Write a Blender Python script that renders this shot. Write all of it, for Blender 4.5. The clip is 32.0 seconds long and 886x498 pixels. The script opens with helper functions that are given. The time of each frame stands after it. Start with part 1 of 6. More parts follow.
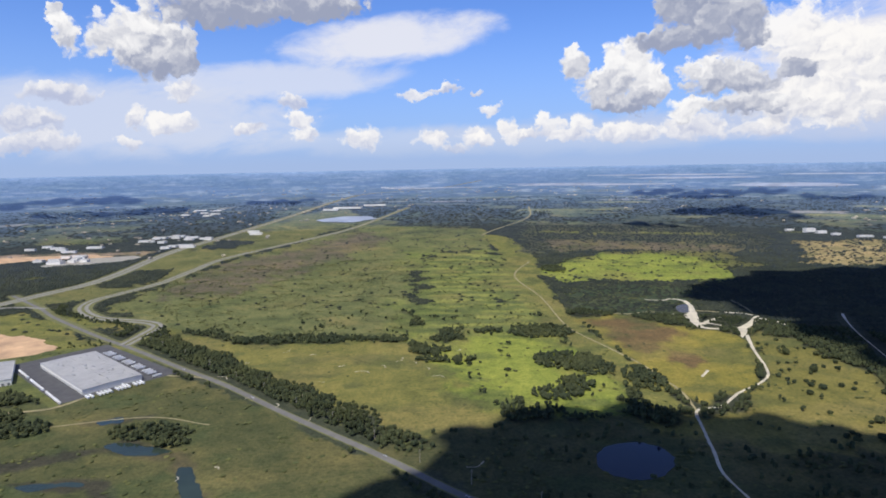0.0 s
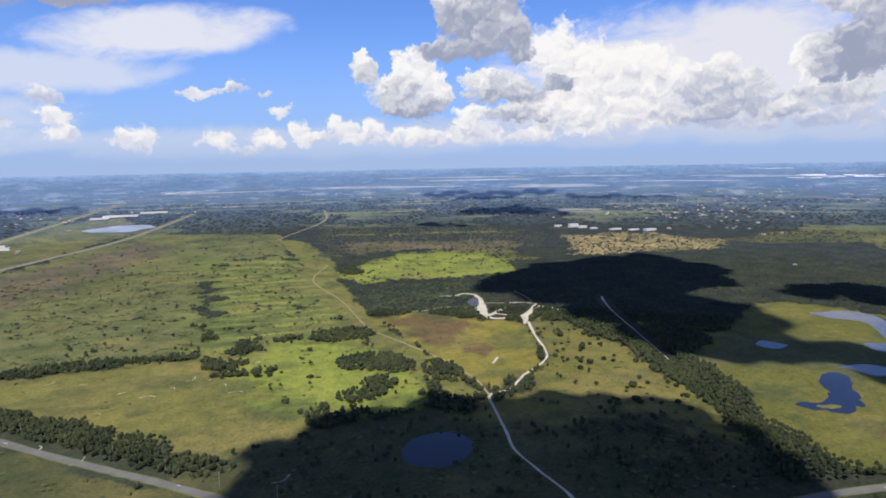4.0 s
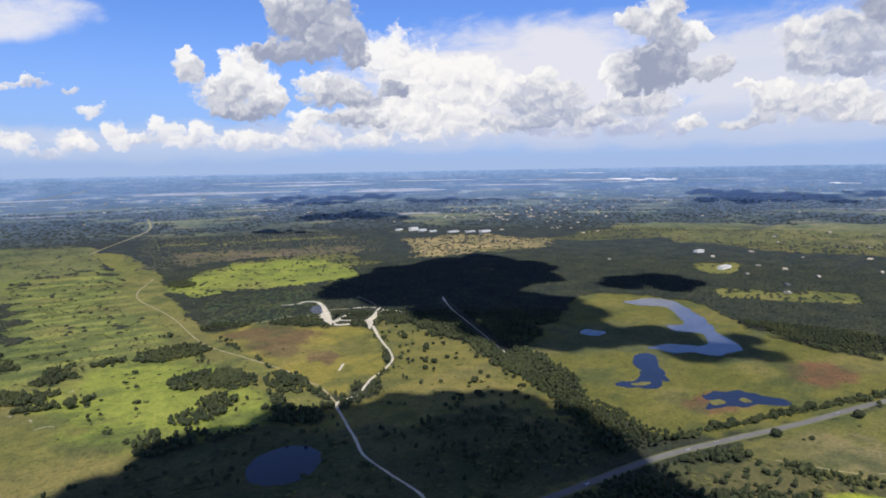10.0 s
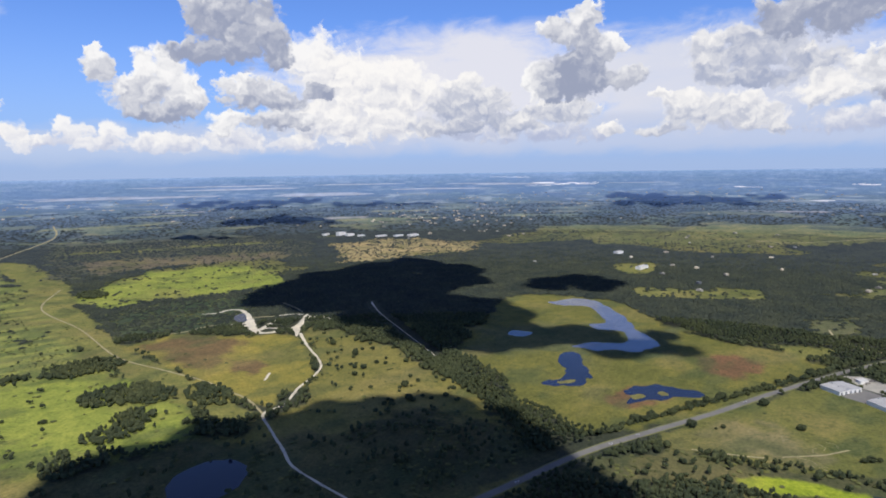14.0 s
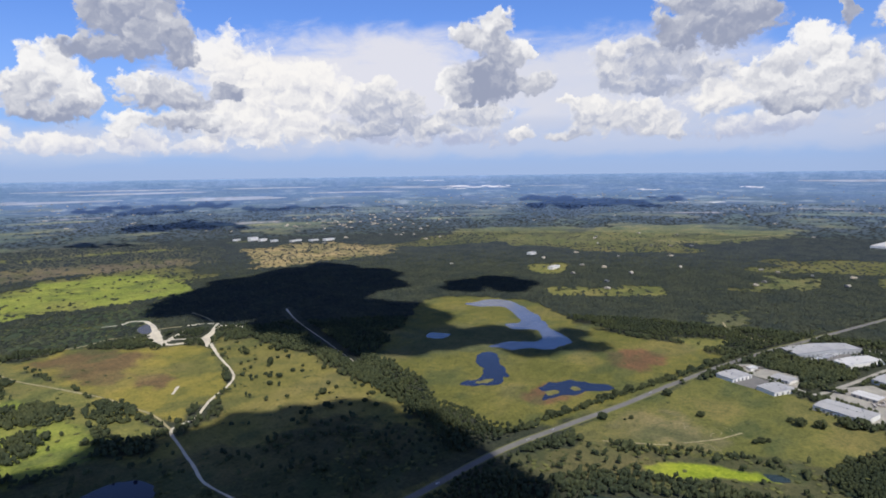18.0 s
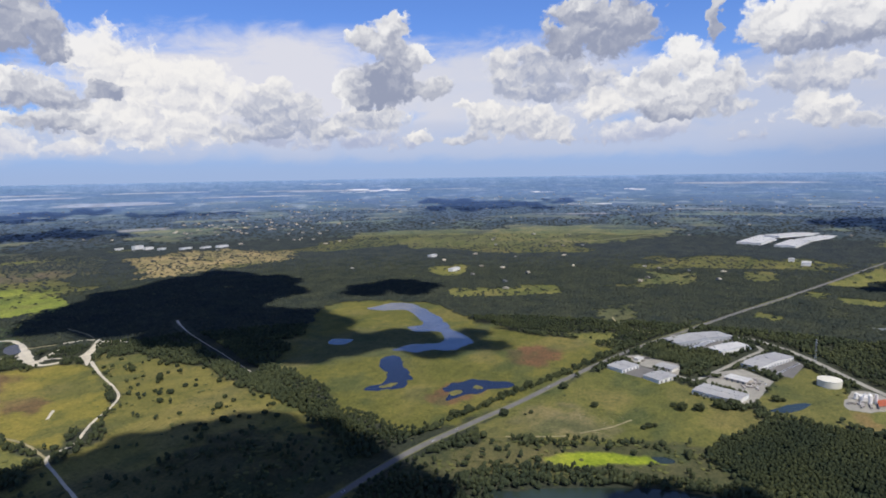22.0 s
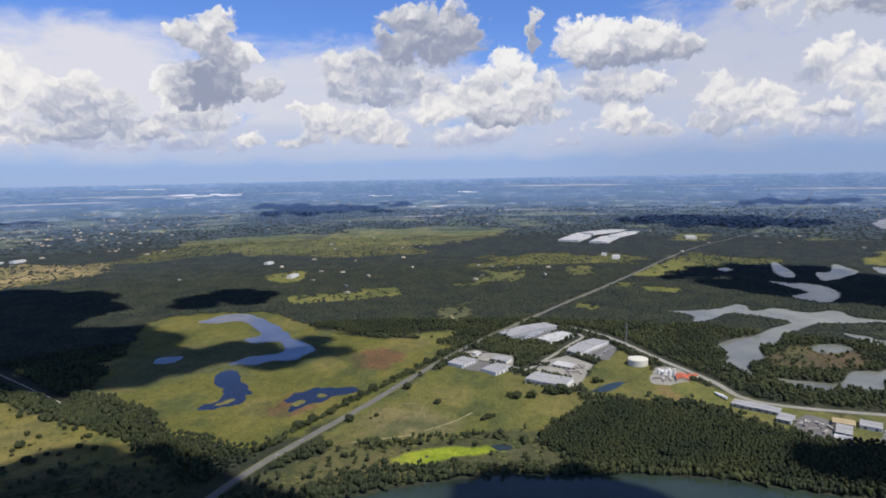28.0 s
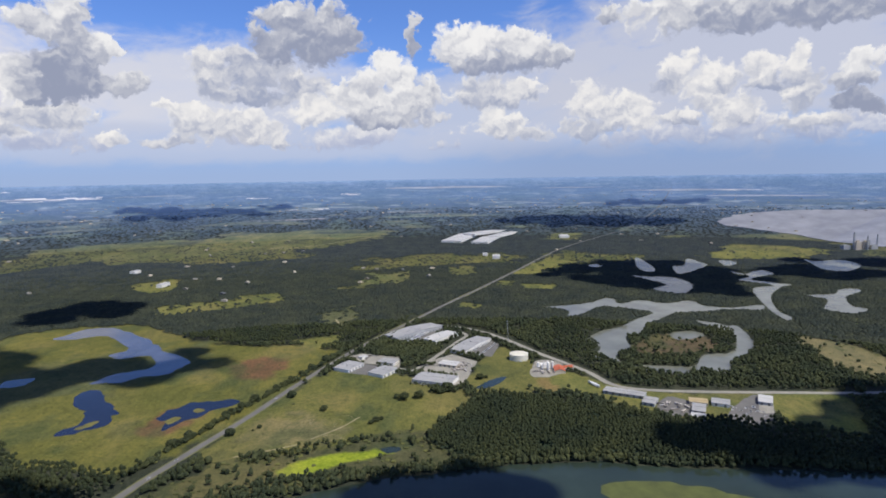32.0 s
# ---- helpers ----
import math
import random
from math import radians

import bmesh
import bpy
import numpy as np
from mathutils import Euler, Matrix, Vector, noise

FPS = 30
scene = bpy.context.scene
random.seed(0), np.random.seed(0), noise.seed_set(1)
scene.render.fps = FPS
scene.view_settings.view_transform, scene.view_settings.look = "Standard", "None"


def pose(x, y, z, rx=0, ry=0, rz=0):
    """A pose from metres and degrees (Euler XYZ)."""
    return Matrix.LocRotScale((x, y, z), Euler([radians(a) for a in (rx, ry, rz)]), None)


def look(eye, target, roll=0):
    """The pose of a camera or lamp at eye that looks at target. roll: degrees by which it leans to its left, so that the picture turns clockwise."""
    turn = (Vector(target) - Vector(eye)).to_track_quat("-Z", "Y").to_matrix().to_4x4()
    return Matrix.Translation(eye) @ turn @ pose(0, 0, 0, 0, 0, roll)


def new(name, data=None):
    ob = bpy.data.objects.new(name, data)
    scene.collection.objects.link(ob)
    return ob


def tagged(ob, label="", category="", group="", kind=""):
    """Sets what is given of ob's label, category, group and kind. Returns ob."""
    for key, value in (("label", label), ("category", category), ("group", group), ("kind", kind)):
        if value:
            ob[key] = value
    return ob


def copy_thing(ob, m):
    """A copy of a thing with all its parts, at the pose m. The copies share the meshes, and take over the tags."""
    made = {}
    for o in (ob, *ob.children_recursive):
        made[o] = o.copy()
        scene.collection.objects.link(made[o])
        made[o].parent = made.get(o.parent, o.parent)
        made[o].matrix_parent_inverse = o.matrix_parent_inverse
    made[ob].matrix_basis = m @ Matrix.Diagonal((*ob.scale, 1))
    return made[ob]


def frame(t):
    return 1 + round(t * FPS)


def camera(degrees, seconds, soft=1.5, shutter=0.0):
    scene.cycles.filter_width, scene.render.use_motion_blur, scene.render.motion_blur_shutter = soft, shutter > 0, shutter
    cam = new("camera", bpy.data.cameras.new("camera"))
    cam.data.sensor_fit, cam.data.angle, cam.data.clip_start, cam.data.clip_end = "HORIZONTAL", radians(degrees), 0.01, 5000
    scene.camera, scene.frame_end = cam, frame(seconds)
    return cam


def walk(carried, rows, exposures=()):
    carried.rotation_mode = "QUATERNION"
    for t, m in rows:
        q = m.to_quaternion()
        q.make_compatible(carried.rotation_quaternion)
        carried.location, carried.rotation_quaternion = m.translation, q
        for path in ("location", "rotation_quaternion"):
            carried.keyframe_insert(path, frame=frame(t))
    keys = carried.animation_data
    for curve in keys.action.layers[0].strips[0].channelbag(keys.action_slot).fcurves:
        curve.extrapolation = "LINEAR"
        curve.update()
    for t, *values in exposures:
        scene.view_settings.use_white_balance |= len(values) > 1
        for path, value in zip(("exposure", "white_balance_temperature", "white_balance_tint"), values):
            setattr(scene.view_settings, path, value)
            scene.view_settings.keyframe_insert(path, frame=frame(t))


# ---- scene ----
cam = camera(72.2, 32.0, soft=1.85)
H = 350.0  # flying height
ROWS = [
    (0, 0.00, -7.84, 1.07), (0.5, -2.41, -7.88, 1.05), (1, -6.42, -7.90, 1.09), (1.5, -9.89, -7.91, 1.07),
    (2, -12.19, -7.89, 1.12), (2.5, -13.76, -7.89, 1.09), (4.5, -21.20, -7.86, 1.08), (5, -23.54, -7.86, 1.15),
    (5.5, -25.79, -7.89, 1.06), (6, -27.07, -7.84, 1.10), (6.5, -28.20, -7.84, 1.08), (7, -29.00, -7.82, 1.01),
    (7.5, -29.87, -7.79, 1.05), (8, -30.43, -7.75, 1.06), (8.5, -31.42, -7.74, 1.00), (9, -32.40, -7.71, 1.07),
    (9.5, -33.16, -7.68, 1.01), (10, -34.00, -7.68, 0.99), (10.5, -34.57, -7.62, 0.94), (11, -35.45, -7.59, 0.95),
    (11.5, -36.49, -7.58, 0.96), (12, -37.43, -7.56, 0.96), (12.5, -38.18, -7.54, 0.92), (13, -38.77, -7.51, 0.91),
    (13.5, -39.79, -7.45, 0.88), (15.5, -43.03, -7.34, 0.85), (16, -43.75, -7.30, 0.86), (16.5, -44.80, -7.31, 0.81),
    (17, -46.03, -7.27, 0.79), (17.5, -47.13, -7.24, 0.80), (18, -48.66, -7.21, 0.81), (18.5, -49.74, -7.18, 0.80),
    (19, -51.17, -7.16, 0.82), (19.5, -52.17, -7.11, 0.83), (20, -53.57, -7.08, 0.84), (20.5, -54.72, -7.08, 0.82),
    (21, -55.68, -7.07, 0.83), (21.5, -56.83, -7.03, 0.90), (22, -58.06, -7.02, 0.92), (22.5, -58.99, -6.99, 0.94),
    (23, -59.87, -6.97, 0.92), (23.5, -61.36, -6.96, 0.92), (24, -62.50, -6.95, 0.92), (24.5, -63.47, -6.92, 0.92),
    (25, -64.53, -6.92, 0.95), (25.5, -65.86, -6.91, 0.99), (27.5, -71.73, -6.93, 1.00), (28, -73.21, -6.92, 1.04),
    (28.5, -74.59, -6.93, 1.03), (29, -75.74, -6.91, 1.07), (29.5, -77.09, -6.91, 1.08), (30, -78.55, -6.94, 1.10),
    (30.5, -79.74, -6.93, 1.07), (31, -81.01, -6.93, 1.01), (31.5, -82.64, -6.93, 1.08), (32, -84.17, -6.90, 0.95),
]
walk(cam, [(t, pose(0, 0, H, 90 + pitch, roll, yaw)) for t, yaw, pitch, roll in ROWS], [(0, 0.0), (16, -0.02), (22, -0.12), (32, -0.13)])

# ---------------------------------------------------------------- light
SUN_FROM = Vector((-0.50, -0.87, 0)).normalized() * math.cos(radians(57)) + Vector((0, 0, math.sin(radians(57))))
world = bpy.data.worlds.new("sky")
scene.world = world
world.use_nodes = True
wn, wl = world.node_tree.nodes, world.node_tree.links
wn.clear()


def wnode(kind, **values):
    n = wn.new(kind)
    for k, v in values.items():
        n.inputs[k].default_value = v
    return n


def wmath(op, a, b=None, c=None, clamp=False):
    n = wn.new("ShaderNodeMath")
    n.operation, n.use_clamp = op, clamp
    for i, v in enumerate((a, b, c)):
        if v is None:
            continue
        if isinstance(v, (int, float)):
            n.inputs[i].default_value = v
        else:
            wl.new(v, n.inputs[i])
    return n.outputs[0]


def wmix(fac, a, b):
    n = wn.new("ShaderNodeMix")
    n.data_type = "RGBA"
    for i, v in ((0, fac), (6, a), (7, b)):
        if isinstance(v, (int, float, tuple)):
            n.inputs[i].default_value = v
        else:
            wl.new(v, n.inputs[i])
    return n.outputs[2]


sky = wn.new("ShaderNodeTexSky")
sky.sky_type, sky.sun_disc = "NISHITA", False
sky.sun_elevation, sky.sun_rotation = radians(57), math.atan2(SUN_FROM.x, SUN_FROM.y)
sky.air_density, sky.dust_density, sky.ozone_density, sky.altitude = 1.0, 0.3, 4.0, 300
tint = wn.new("ShaderNodeMix")
tint.data_type, tint.blend_type = "RGBA", "MULTIPLY"
tint.inputs[0].default_value, tint.inputs[7].default_value = 1.0, (0.62, 1.0, 1.75, 1)
wl.new(sky.outputs[0], tint.inputs[6])
way = wn.new("ShaderNodeTexCoord").outputs["Generated"]
sep = wn.new("ShaderNodeSeparateXYZ")
wl.new(way, sep.inputs[0])
HEADING = wmath("MULTIPLY", wmath("ARCTAN2", sep.outputs[0], sep.outputs[1]), 57.2958)
RISE = wmath("MULTIPLY", wmath("ARCSINE", sep.outputs[2]), 57.2958)


def wsmooth(value, lo, hi, to=1.0):
    n = wn.new("ShaderNodeMapRange")
    n.interpolation_type = "SMOOTHSTEP"
    n.inputs["From Min"].default_value, n.inputs["From Max"].default_value, n.inputs["To Max"].default_value = lo, hi, to
    wl.new(value, n.inputs["Value"])
    return n.outputs[0]


def wvec(op, a, b, c=None):
    n = wn.new("ShaderNodeVectorMath")
    n.operation = op
    for i, v in enumerate((a, b, c)):
        if v is None:
            continue
        if isinstance(v, tuple):
            n.inputs[i].default_value = v
        else:
            wl.new(v, n.inputs[i])
    return n.outputs["Value" if op == "DOT_PRODUCT" else 0]


def wnoise(at, scale, detail, rough, out="Fac", warp=0.0):
    n = wnode("ShaderNodeTexNoise", Scale=scale, Detail=detail, Roughness=rough, Distortion=warp)
    wl.new(at, n.inputs["Vector"])
    return n.outputs[out]


flat = wn.new("ShaderNodeCombineXYZ")   # heading and rise in degrees as one point
wl.new(HEADING, flat.inputs[0])
wl.new(RISE, flat.inputs[1])
AT = flat.outputs[0]
CENTRE = (-0.5, -0.5, -0.5)
SWIRL = wvec("MULTIPLY", wvec("ADD", wnoise(AT, 0.42, 2.0, 0.5, "Color"), CENTRE), (3.0, 2.2, 0))
CURL = wvec("MULTIPLY", wvec("ADD", wnoise(AT, 1.5, 4.0, 0.6, "Color"), CENTRE), (1.5, 1.2, 0))
BENT = wvec("ADD", wvec("ADD", AT, SWIRL), CURL)


def billows(at):
    """Cauliflower relief: round knobs of two sizes."""
    total = None
    for scale, amp in ((0.55, 0.62), (1.35, 0.28), (3.2, 0.10)):
        knob = wn.new("ShaderNodeTexVoronoi")
        knob.feature = "SMOOTH_F1"
        knob.inputs["Scale"].default_value, knob.inputs["Smoothness"].default_value = scale, 0.35
        wl.new(at, knob.inputs["Vector"])
        v = wmath("MULTIPLY", wmath("SUBTRACT", 0.45, knob.outputs["Distance"]), 2.0 * amp)
        total = v if total is None else wmath("ADD", total, v)
    return total


KNOBS = billows(BENT)
LEE = wmath("SUBTRACT", KNOBS, billows(wvec("ADD", BENT, (-0.16, 0.50, 0))))
FRAY = wmath("SUBTRACT", wnoise(BENT, 0.9, 7.0, 0.62), 0.5)


def lobe_group():
    """One lobe of a cloud as a node group: widens the heap's form and adds the lobe's share of light."""
    g = bpy.data.node_groups.new("cloud_lobe", "ShaderNodeTree")
    for label, kind in (("at", "Vector"), ("size", "Vector"), ("shift", "Vector"), ("rim", "Float"), ("form", "Float"), ("weight", "Float"), ("value", "Float")):
        g.interface.new_socket(label, in_out="INPUT", socket_type="NodeSocket" + kind)
    for label in ("form", "weight", "value"):
        g.interface.new_socket(label, in_out="OUTPUT", socket_type="NodeSocketFloat")
    come, go = g.nodes.new("NodeGroupInput"), g.nodes.new("NodeGroupOutput")

    def step(kind, op, *sources, clamp=False):
        n = g.nodes.new(kind)
        n.operation = op
        if clamp:
            n.use_clamp = True
        for i, v in enumerate(sources):
            if isinstance(v, (float, tuple)):
                n.inputs[i].default_value = v
            else:
                g.links.new(v, n.inputs[i])
        return n.outputs["Value" if op == "DOT_PRODUCT" else 0]
    V, M, ins = "ShaderNodeVectorMath", "ShaderNodeMath", come.outputs
    p = step(V, "MULTIPLY_ADD", ins["at"], ins["size"], ins["shift"])
    w = step(M, "SUBTRACT", ins["rim"], step(V, "DOT_PRODUCT", p, p))
    heart = step(M, "ADD", w, 0.55, clamp=True)
    tint_of = step(V, "DOT_PRODUCT", p, (-0.04, 0.30, 1.0))
    g.links.new(step(M, "MAXIMUM", ins["form"], w), go.inputs["form"])
    g.links.new(step(M, "ADD", ins["weight"], heart), go.inputs["weight"])
    g.links.new(step(M, "MULTIPLY_ADD", heart, tint_of, ins["value"]), go.inputs["value"])
    return g


LOBE = lobe_group()


def cumulus(colour, lobes, soft=0.45, lit=(10.4, 10.3, 10.3, 1), shade=(3.6, 4.0, 5.4, 1), strength=1.0, fluff=0.8):
    """Lays one cumulus over the sky, a heap of lobes: white towards the sun and on its knobs, grey-blue underneath and in the lee."""
    last = None
    spot_at = wvec("MULTIPLY_ADD", colour, (1e-7, 1e-7, 0), BENT)   # keeps the clouds in order, back to front
    for az, el, wide, high, tone in lobes:
        n = wn.new("ShaderNodeGroup")
        n.node_tree = LOBE
        n.inputs["size"].default_value = (1 / wide, 1 / high, 0)
        n.inputs["shift"].default_value = (-az / wide, -el / high, tone)
        n.inputs["rim"].default_value = 1.0 + tone * tone
        n.inputs["form"].default_value = -50.0
        wl.new(spot_at, n.inputs["at"])
        if last:
            for k in ("form", "weight", "value"):
                wl.new(last.outputs[k], n.inputs[k])
        last = n
    form, weight, value = (last.outputs[k] for k in ("form", "weight", "value"))
    light = wmath("DIVIDE", value, wmath("MAXIMUM", weight, 0.02))
    edge = wmath("ADD", wmath("ADD", form, 0.40), wmath("MULTIPLY_ADD", KNOBS, fluff, wmath("MULTIPLY", FRAY, 1.8)))
    light = wmath("ADD", light, wmath("MULTIPLY_ADD", LEE, 0.62, wmath("MULTIPLY", FRAY, 0.62)))
    light = wmath("ADD", light, wsmooth(edge, 0.75, 0.1, 0.16))
    return wmix(wsmooth(edge, 0.02, soft, strength), colour, wmix(wsmooth(light, 0.0, 1.28), shade, lit))


def veil(colour, az, el, wide, high, strength, white, lean=0.0):
    """A sheet of high thin cloud round a heading, its edge frayed by noise."""
    p = wvec("MULTIPLY_ADD", AT, (1 / wide, 1 / high, 0), (-az / wide, -el / high, 0))
    r = wvec("DOT_PRODUCT", p, p)
    if lean:
        u = wmath("MULTIPLY_ADD", HEADING, 1 / wide, -az / wide)
        v = wmath("ADD", wmath("MULTIPLY_ADD", RISE, 1 / high, -el / high), wmath("MULTIPLY", u, -lean))
        r = wmath("MULTIPLY_ADD", u, u, wmath("MULTIPLY", v, v))
    return wmix(wsmooth(wmath("MULTIPLY_ADD", WISP, -1.7, r), 1.15, 0.25, strength), colour, white)


streak = wn.new("ShaderNodeCombineXYZ")
wl.new(wmath("MULTIPLY", HEADING, 0.55), streak.inputs[0])
wl.new(wmath("MULTIPLY_ADD", RISE, 1.3, wmath("MULTIPLY", HEADING, -0.12)), streak.inputs[1])
WISP = wmath("SUBTRACT", wnoise(streak.outputs[0], 0.35, 8.0, 0.6, "Fac", 0.4), 0.5)
# clear blue above, paler towards the skyline
colour = wmix(wsmooth(RISE, 15.0, -1.0, 0.85), tint.outputs[2], (3.5, 5.1, 9.0, 1))
colour = wmix(0.12, colour, (5.0, 6.4, 9.0, 1))
colour = veil(colour, -4.5, 11.2, 10.5, 2.2, 0.92, (8.7, 8.8, 9.6, 1), 0.5)
colour = veil(colour, -15, 7.6, 12, 1.8, 0.75, (8.0, 8.3, 9.4, 1), 0.3)
colour = veil(colour, -28, 4.2, 18, 3.6, 0.8, (7.2, 7.7, 9.2, 1))
colour = veil(colour, 4, 2.2, 26, 1.6, 0.6, (6.6, 7.3, 9.0, 1))
colour = veil(colour, 43, 7.6, 20, 5.6, 0.96, (8.5, 8.5, 9.3, 1))
colour = veil(colour, 64, 7.6, 15, 4.9, 0.92, (7.7, 7.9, 9.0, 1))
colour = veil(colour, 88, 6.0, 22, 3.8, 0.85, (6.3, 6.8, 8.4, 1))
colour = veil(colour, 108, 9.0, 22, 7.5, 0.92, (6.6, 6.9, 8.2, 1))
colour = veil(colour, 62, 3.0, 66, 2.0, 0.80, (6.2, 6.8, 8.6, 1))
# cumulus by cloud: rows of heading, rise, half width, half height and how brightly each lobe is lit
LEFT_CUMULUS = [(-25.4, 10.6, 3.6, 2.8, 0.72), (-30.5, 10.5, 1.1, 1.3, 0.85), (-24.5, 8.8, 2.7, 1.3, 0.3), (-22, 9.9, 1.1, 2, 0.45), (-18.6, 13.6, 6.1, 1.7, 0.12), (-12, 13.8, 4.6, 1.3, 0.2), (-31.4, 12.1, 0.5, 0.6, 0.6)]
LEFT_LOW_CLOUDS = [(-31.3, 6.2, 2.8, 0.8, 0.4), (-33.8, 3.9, 2.2, 1, 0.5), (-23.8, 3.9, 1.9, 0.8, 0.85), (-26.5, 4.6, 1.1, 0.7, 0.75), (-22.5, 6.7, 1.5, 1.1, 0.6), (-27.1, 2.6, 1.3, 0.6, 0.7), (-33.5, 2.4, 2.9, 0.7, 0.5), (-13.6, 5.9, 1.2, 0.7, 0.6), (-12.7, 4.5, 1.4, 0.7, 0.8), (-12.5, 3.2, 1.3, 0.7, 0.85)]
SMALL_CLOUDS = [(-2.4, 6.5, 2.1, 0.5, 0.7), (0.2, 7.1, 1.5, 0.4, 0.5), (3.3, 6.7, 0.6, 0.3, 0.45), (4.5, 5.2, 0.9, 0.5, 0.7), (-7.5, 2.9, 1.8, 1, 0.85), (-17.4, 3.3, 1.7, 0.6, 0.6), (-0.9, 2.6, 1.5, 0.8, 0.8), (3, 2.6, 1.5, 0.9, 0.85), (6, 3.2, 0.7, 1, 0.9), (7.7, 2.5, 1.3, 0.5, 0.7)]
LOW_ROW = [(9.8, 3.6, 1.3, 1.1, 0.9), (12.6, 3.6, 1.1, 1.1, 0.9), (11, 2.6, 2.7, 0.7, 0.75), (17, 2.8, 3.4, 0.9, 0.75), (22.5, 2.8, 3.6, 1, 0.7), (3.5, 2.3, 1.3, 0.7, 0.8), (-0.6, 2.3, 1.1, 0.7, 0.8), (5.9, 3.1, 0.7, 0.8, 0.9), (7, 2.4, 1.1, 0.5, 0.7), (1.1, 1.6, 1.5, 0.4, 0.6), (27.6, 2.6, 3.2, 0.8, 0.75)]
TOWER = [(11.7, 9.7, 0.6, 0.5, 0.9), (11.9, 8.4, 1, 1.2, 0.7), (15.1, 9, 1, 1.3, 0.95), (17.1, 8.8, 1.6, 1.9, 0.97), (14.9, 6.8, 2.8, 1.4, 0.68), (18.5, 6.7, 1.8, 1.8, 0.85), (16.7, 5.2, 3, 0.9, 0.3), (21.8, 4.5, 1.6, 1, 0.95)]
GREAT_HEAP = [(29.3, 10.4, 2.9, 1.9, 1), (31.9, 8.5, 5.3, 3.2, 1), (36.5, 6.9, 4.5, 3.2, 0.95), (29.7, 5, 5.3, 2.4, 0.92), (34.9, 3.8, 4.8, 1.6, 0.9)]
HEAP_FRONT = [(25.1, 6.6, 4.1, 1.5, 0.5), (29.2, 7, 2.2, 0.7, 0.3), (22.9, 7.5, 1.8, 0.9, 0.75), (26.1, 4.7, 3.7, 0.8, 0.6)]
GREY_TOP = [(22.6, 12.5, 3.8, 3.1, 0.3), (20.3, 10.2, 3.4, 1.2, 0.2), (25.9, 10.9, 2, 1.8, 0.3), (21, 14.1, 2.5, 1.6, 0.42)]
MIDDLE_LOW = [(42.9, 7.5, 1.8, 1.4, 0.75), (45.7, 6.6, 1.4, 1, 0.7), (43.2, 5.7, 4.2, 1.3, 0.45), (42.2, 4, 2.6, 0.8, 0.3), (47.2, 4.3, 3, 0.9, 0.55), (56.2, 3.5, 1.4, 0.6, 0.85), (51.1, 5.1, 3.9, 1.1, 0.6), (39.1, 4.1, 2.1, 1.1, 0.6)]
GREY_TOWER = [(52.4, 8.1, 2.8, 2.3, 0.02), (54.2, 10.1, 1.9, 2.1, 0.35), (52.3, 11.9, 2.6, 1.2, 0.62), (49.7, 7.9, 1.4, 1.4, 1), (56.5, 7.8, 2.6, 1, 0.5), (53.6, 13, 2, 1.2, 0.7), (55.9, 10.6, 0.9, 1.3, 0.9)]
EAST_BLOCK = [(63.9, 9, 1.9, 2.7, 0.62), (67.2, 9.7, 3.1, 1.8, 0.42), (67.3, 7.4, 3.7, 0.9, 0.3), (71.7, 8.2, 2.8, 1.4, 0.5), (72.7, 5.9, 2.7, 1.4, 0.95), (74.7, 7.3, 1.2, 1.2, 0.9), (61.1, 6.1, 1.6, 0.5, 0.9), (63.1, 4.8, 3.2, 1.8, 0.7), (67.3, 4.6, 2.1, 1.6, 0.75), (69.3, 3.3, 1, 1, 0.7), (60.5, 3.4, 2.7, 0.7, 0.5)]
EAST_GREY_TOP = [(72.6, 12.7, 4.5, 2.7, 0.28), (69.2, 11.6, 2, 1.6, 0.28), (69.8, 13.8, 1.9, 1.3, 0.5), (81.5, 12.4, 0.5, 1.8, 0.4)]
EAST_TOWER = [(79.3, 10.2, 1.5, 1.5, 1), (80.2, 8.9, 1.7, 2, 0.95), (77.4, 7.4, 2.5, 2.4, 0.75), (80.7, 6.6, 2.3, 1.9, 0.8), (82.8, 7.8, 1.7, 1.4, 0.65), (78, 5.2, 2.8, 0.7, 0.4)]
FAR_EAST_TOP = [(86.7, 11.8, 3.1, 1.6, 0.95), (91.3, 11.4, 3, 1.5, 0.8), (85.2, 10.9, 2, 1.3, 0.7), (89.6, 10, 5.8, 1, 0.3), (94.4, 10.6, 1.5, 0.9, 0.6)]
FAR_EAST_LOW = [(88.8, 7.6, 3.2, 1.8, 0.5), (91.3, 7.6, 2.1, 1.1, 0.8), (89.3, 4.6, 2.4, 1.3, 0.75), (92.4, 3.7, 2.1, 0.7, 0.7), (97.4, 6.4, 2.4, 1.6, 0.8), (100.3, 5.7, 2.2, 1.8, 0.75), (97.9, 4.1, 3, 0.8, 0.55), (101.9, 4.5, 1.4, 1, 0.9), (82, 7.3, 3.2, 1.4, 0.7), (79.9, 5.5, 4.8, 0.9, 0.55)]
FAR_EAST_HEAPS = [(104.9, 8.4, 1.9, 1.6, 0.85), (107.3, 7.2, 2.3, 2, 0.75), (109.4, 5.2, 2.2, 1.3, 0.75), (104.1, 7.4, 1.6, 0.7, 0.3), (105.1, 4.3, 2.3, 0.8, 0.6), (111.4, 7.9, 1.5, 1.3, 0.8), (113.9, 8.4, 1.2, 1.6, 0.85), (114.3, 6.2, 1.3, 1.6, 0.6), (111.9, 6.8, 1.7, 0.6, 0.35), (115.2, 3.8, 3.1, 0.7, 0.65)]
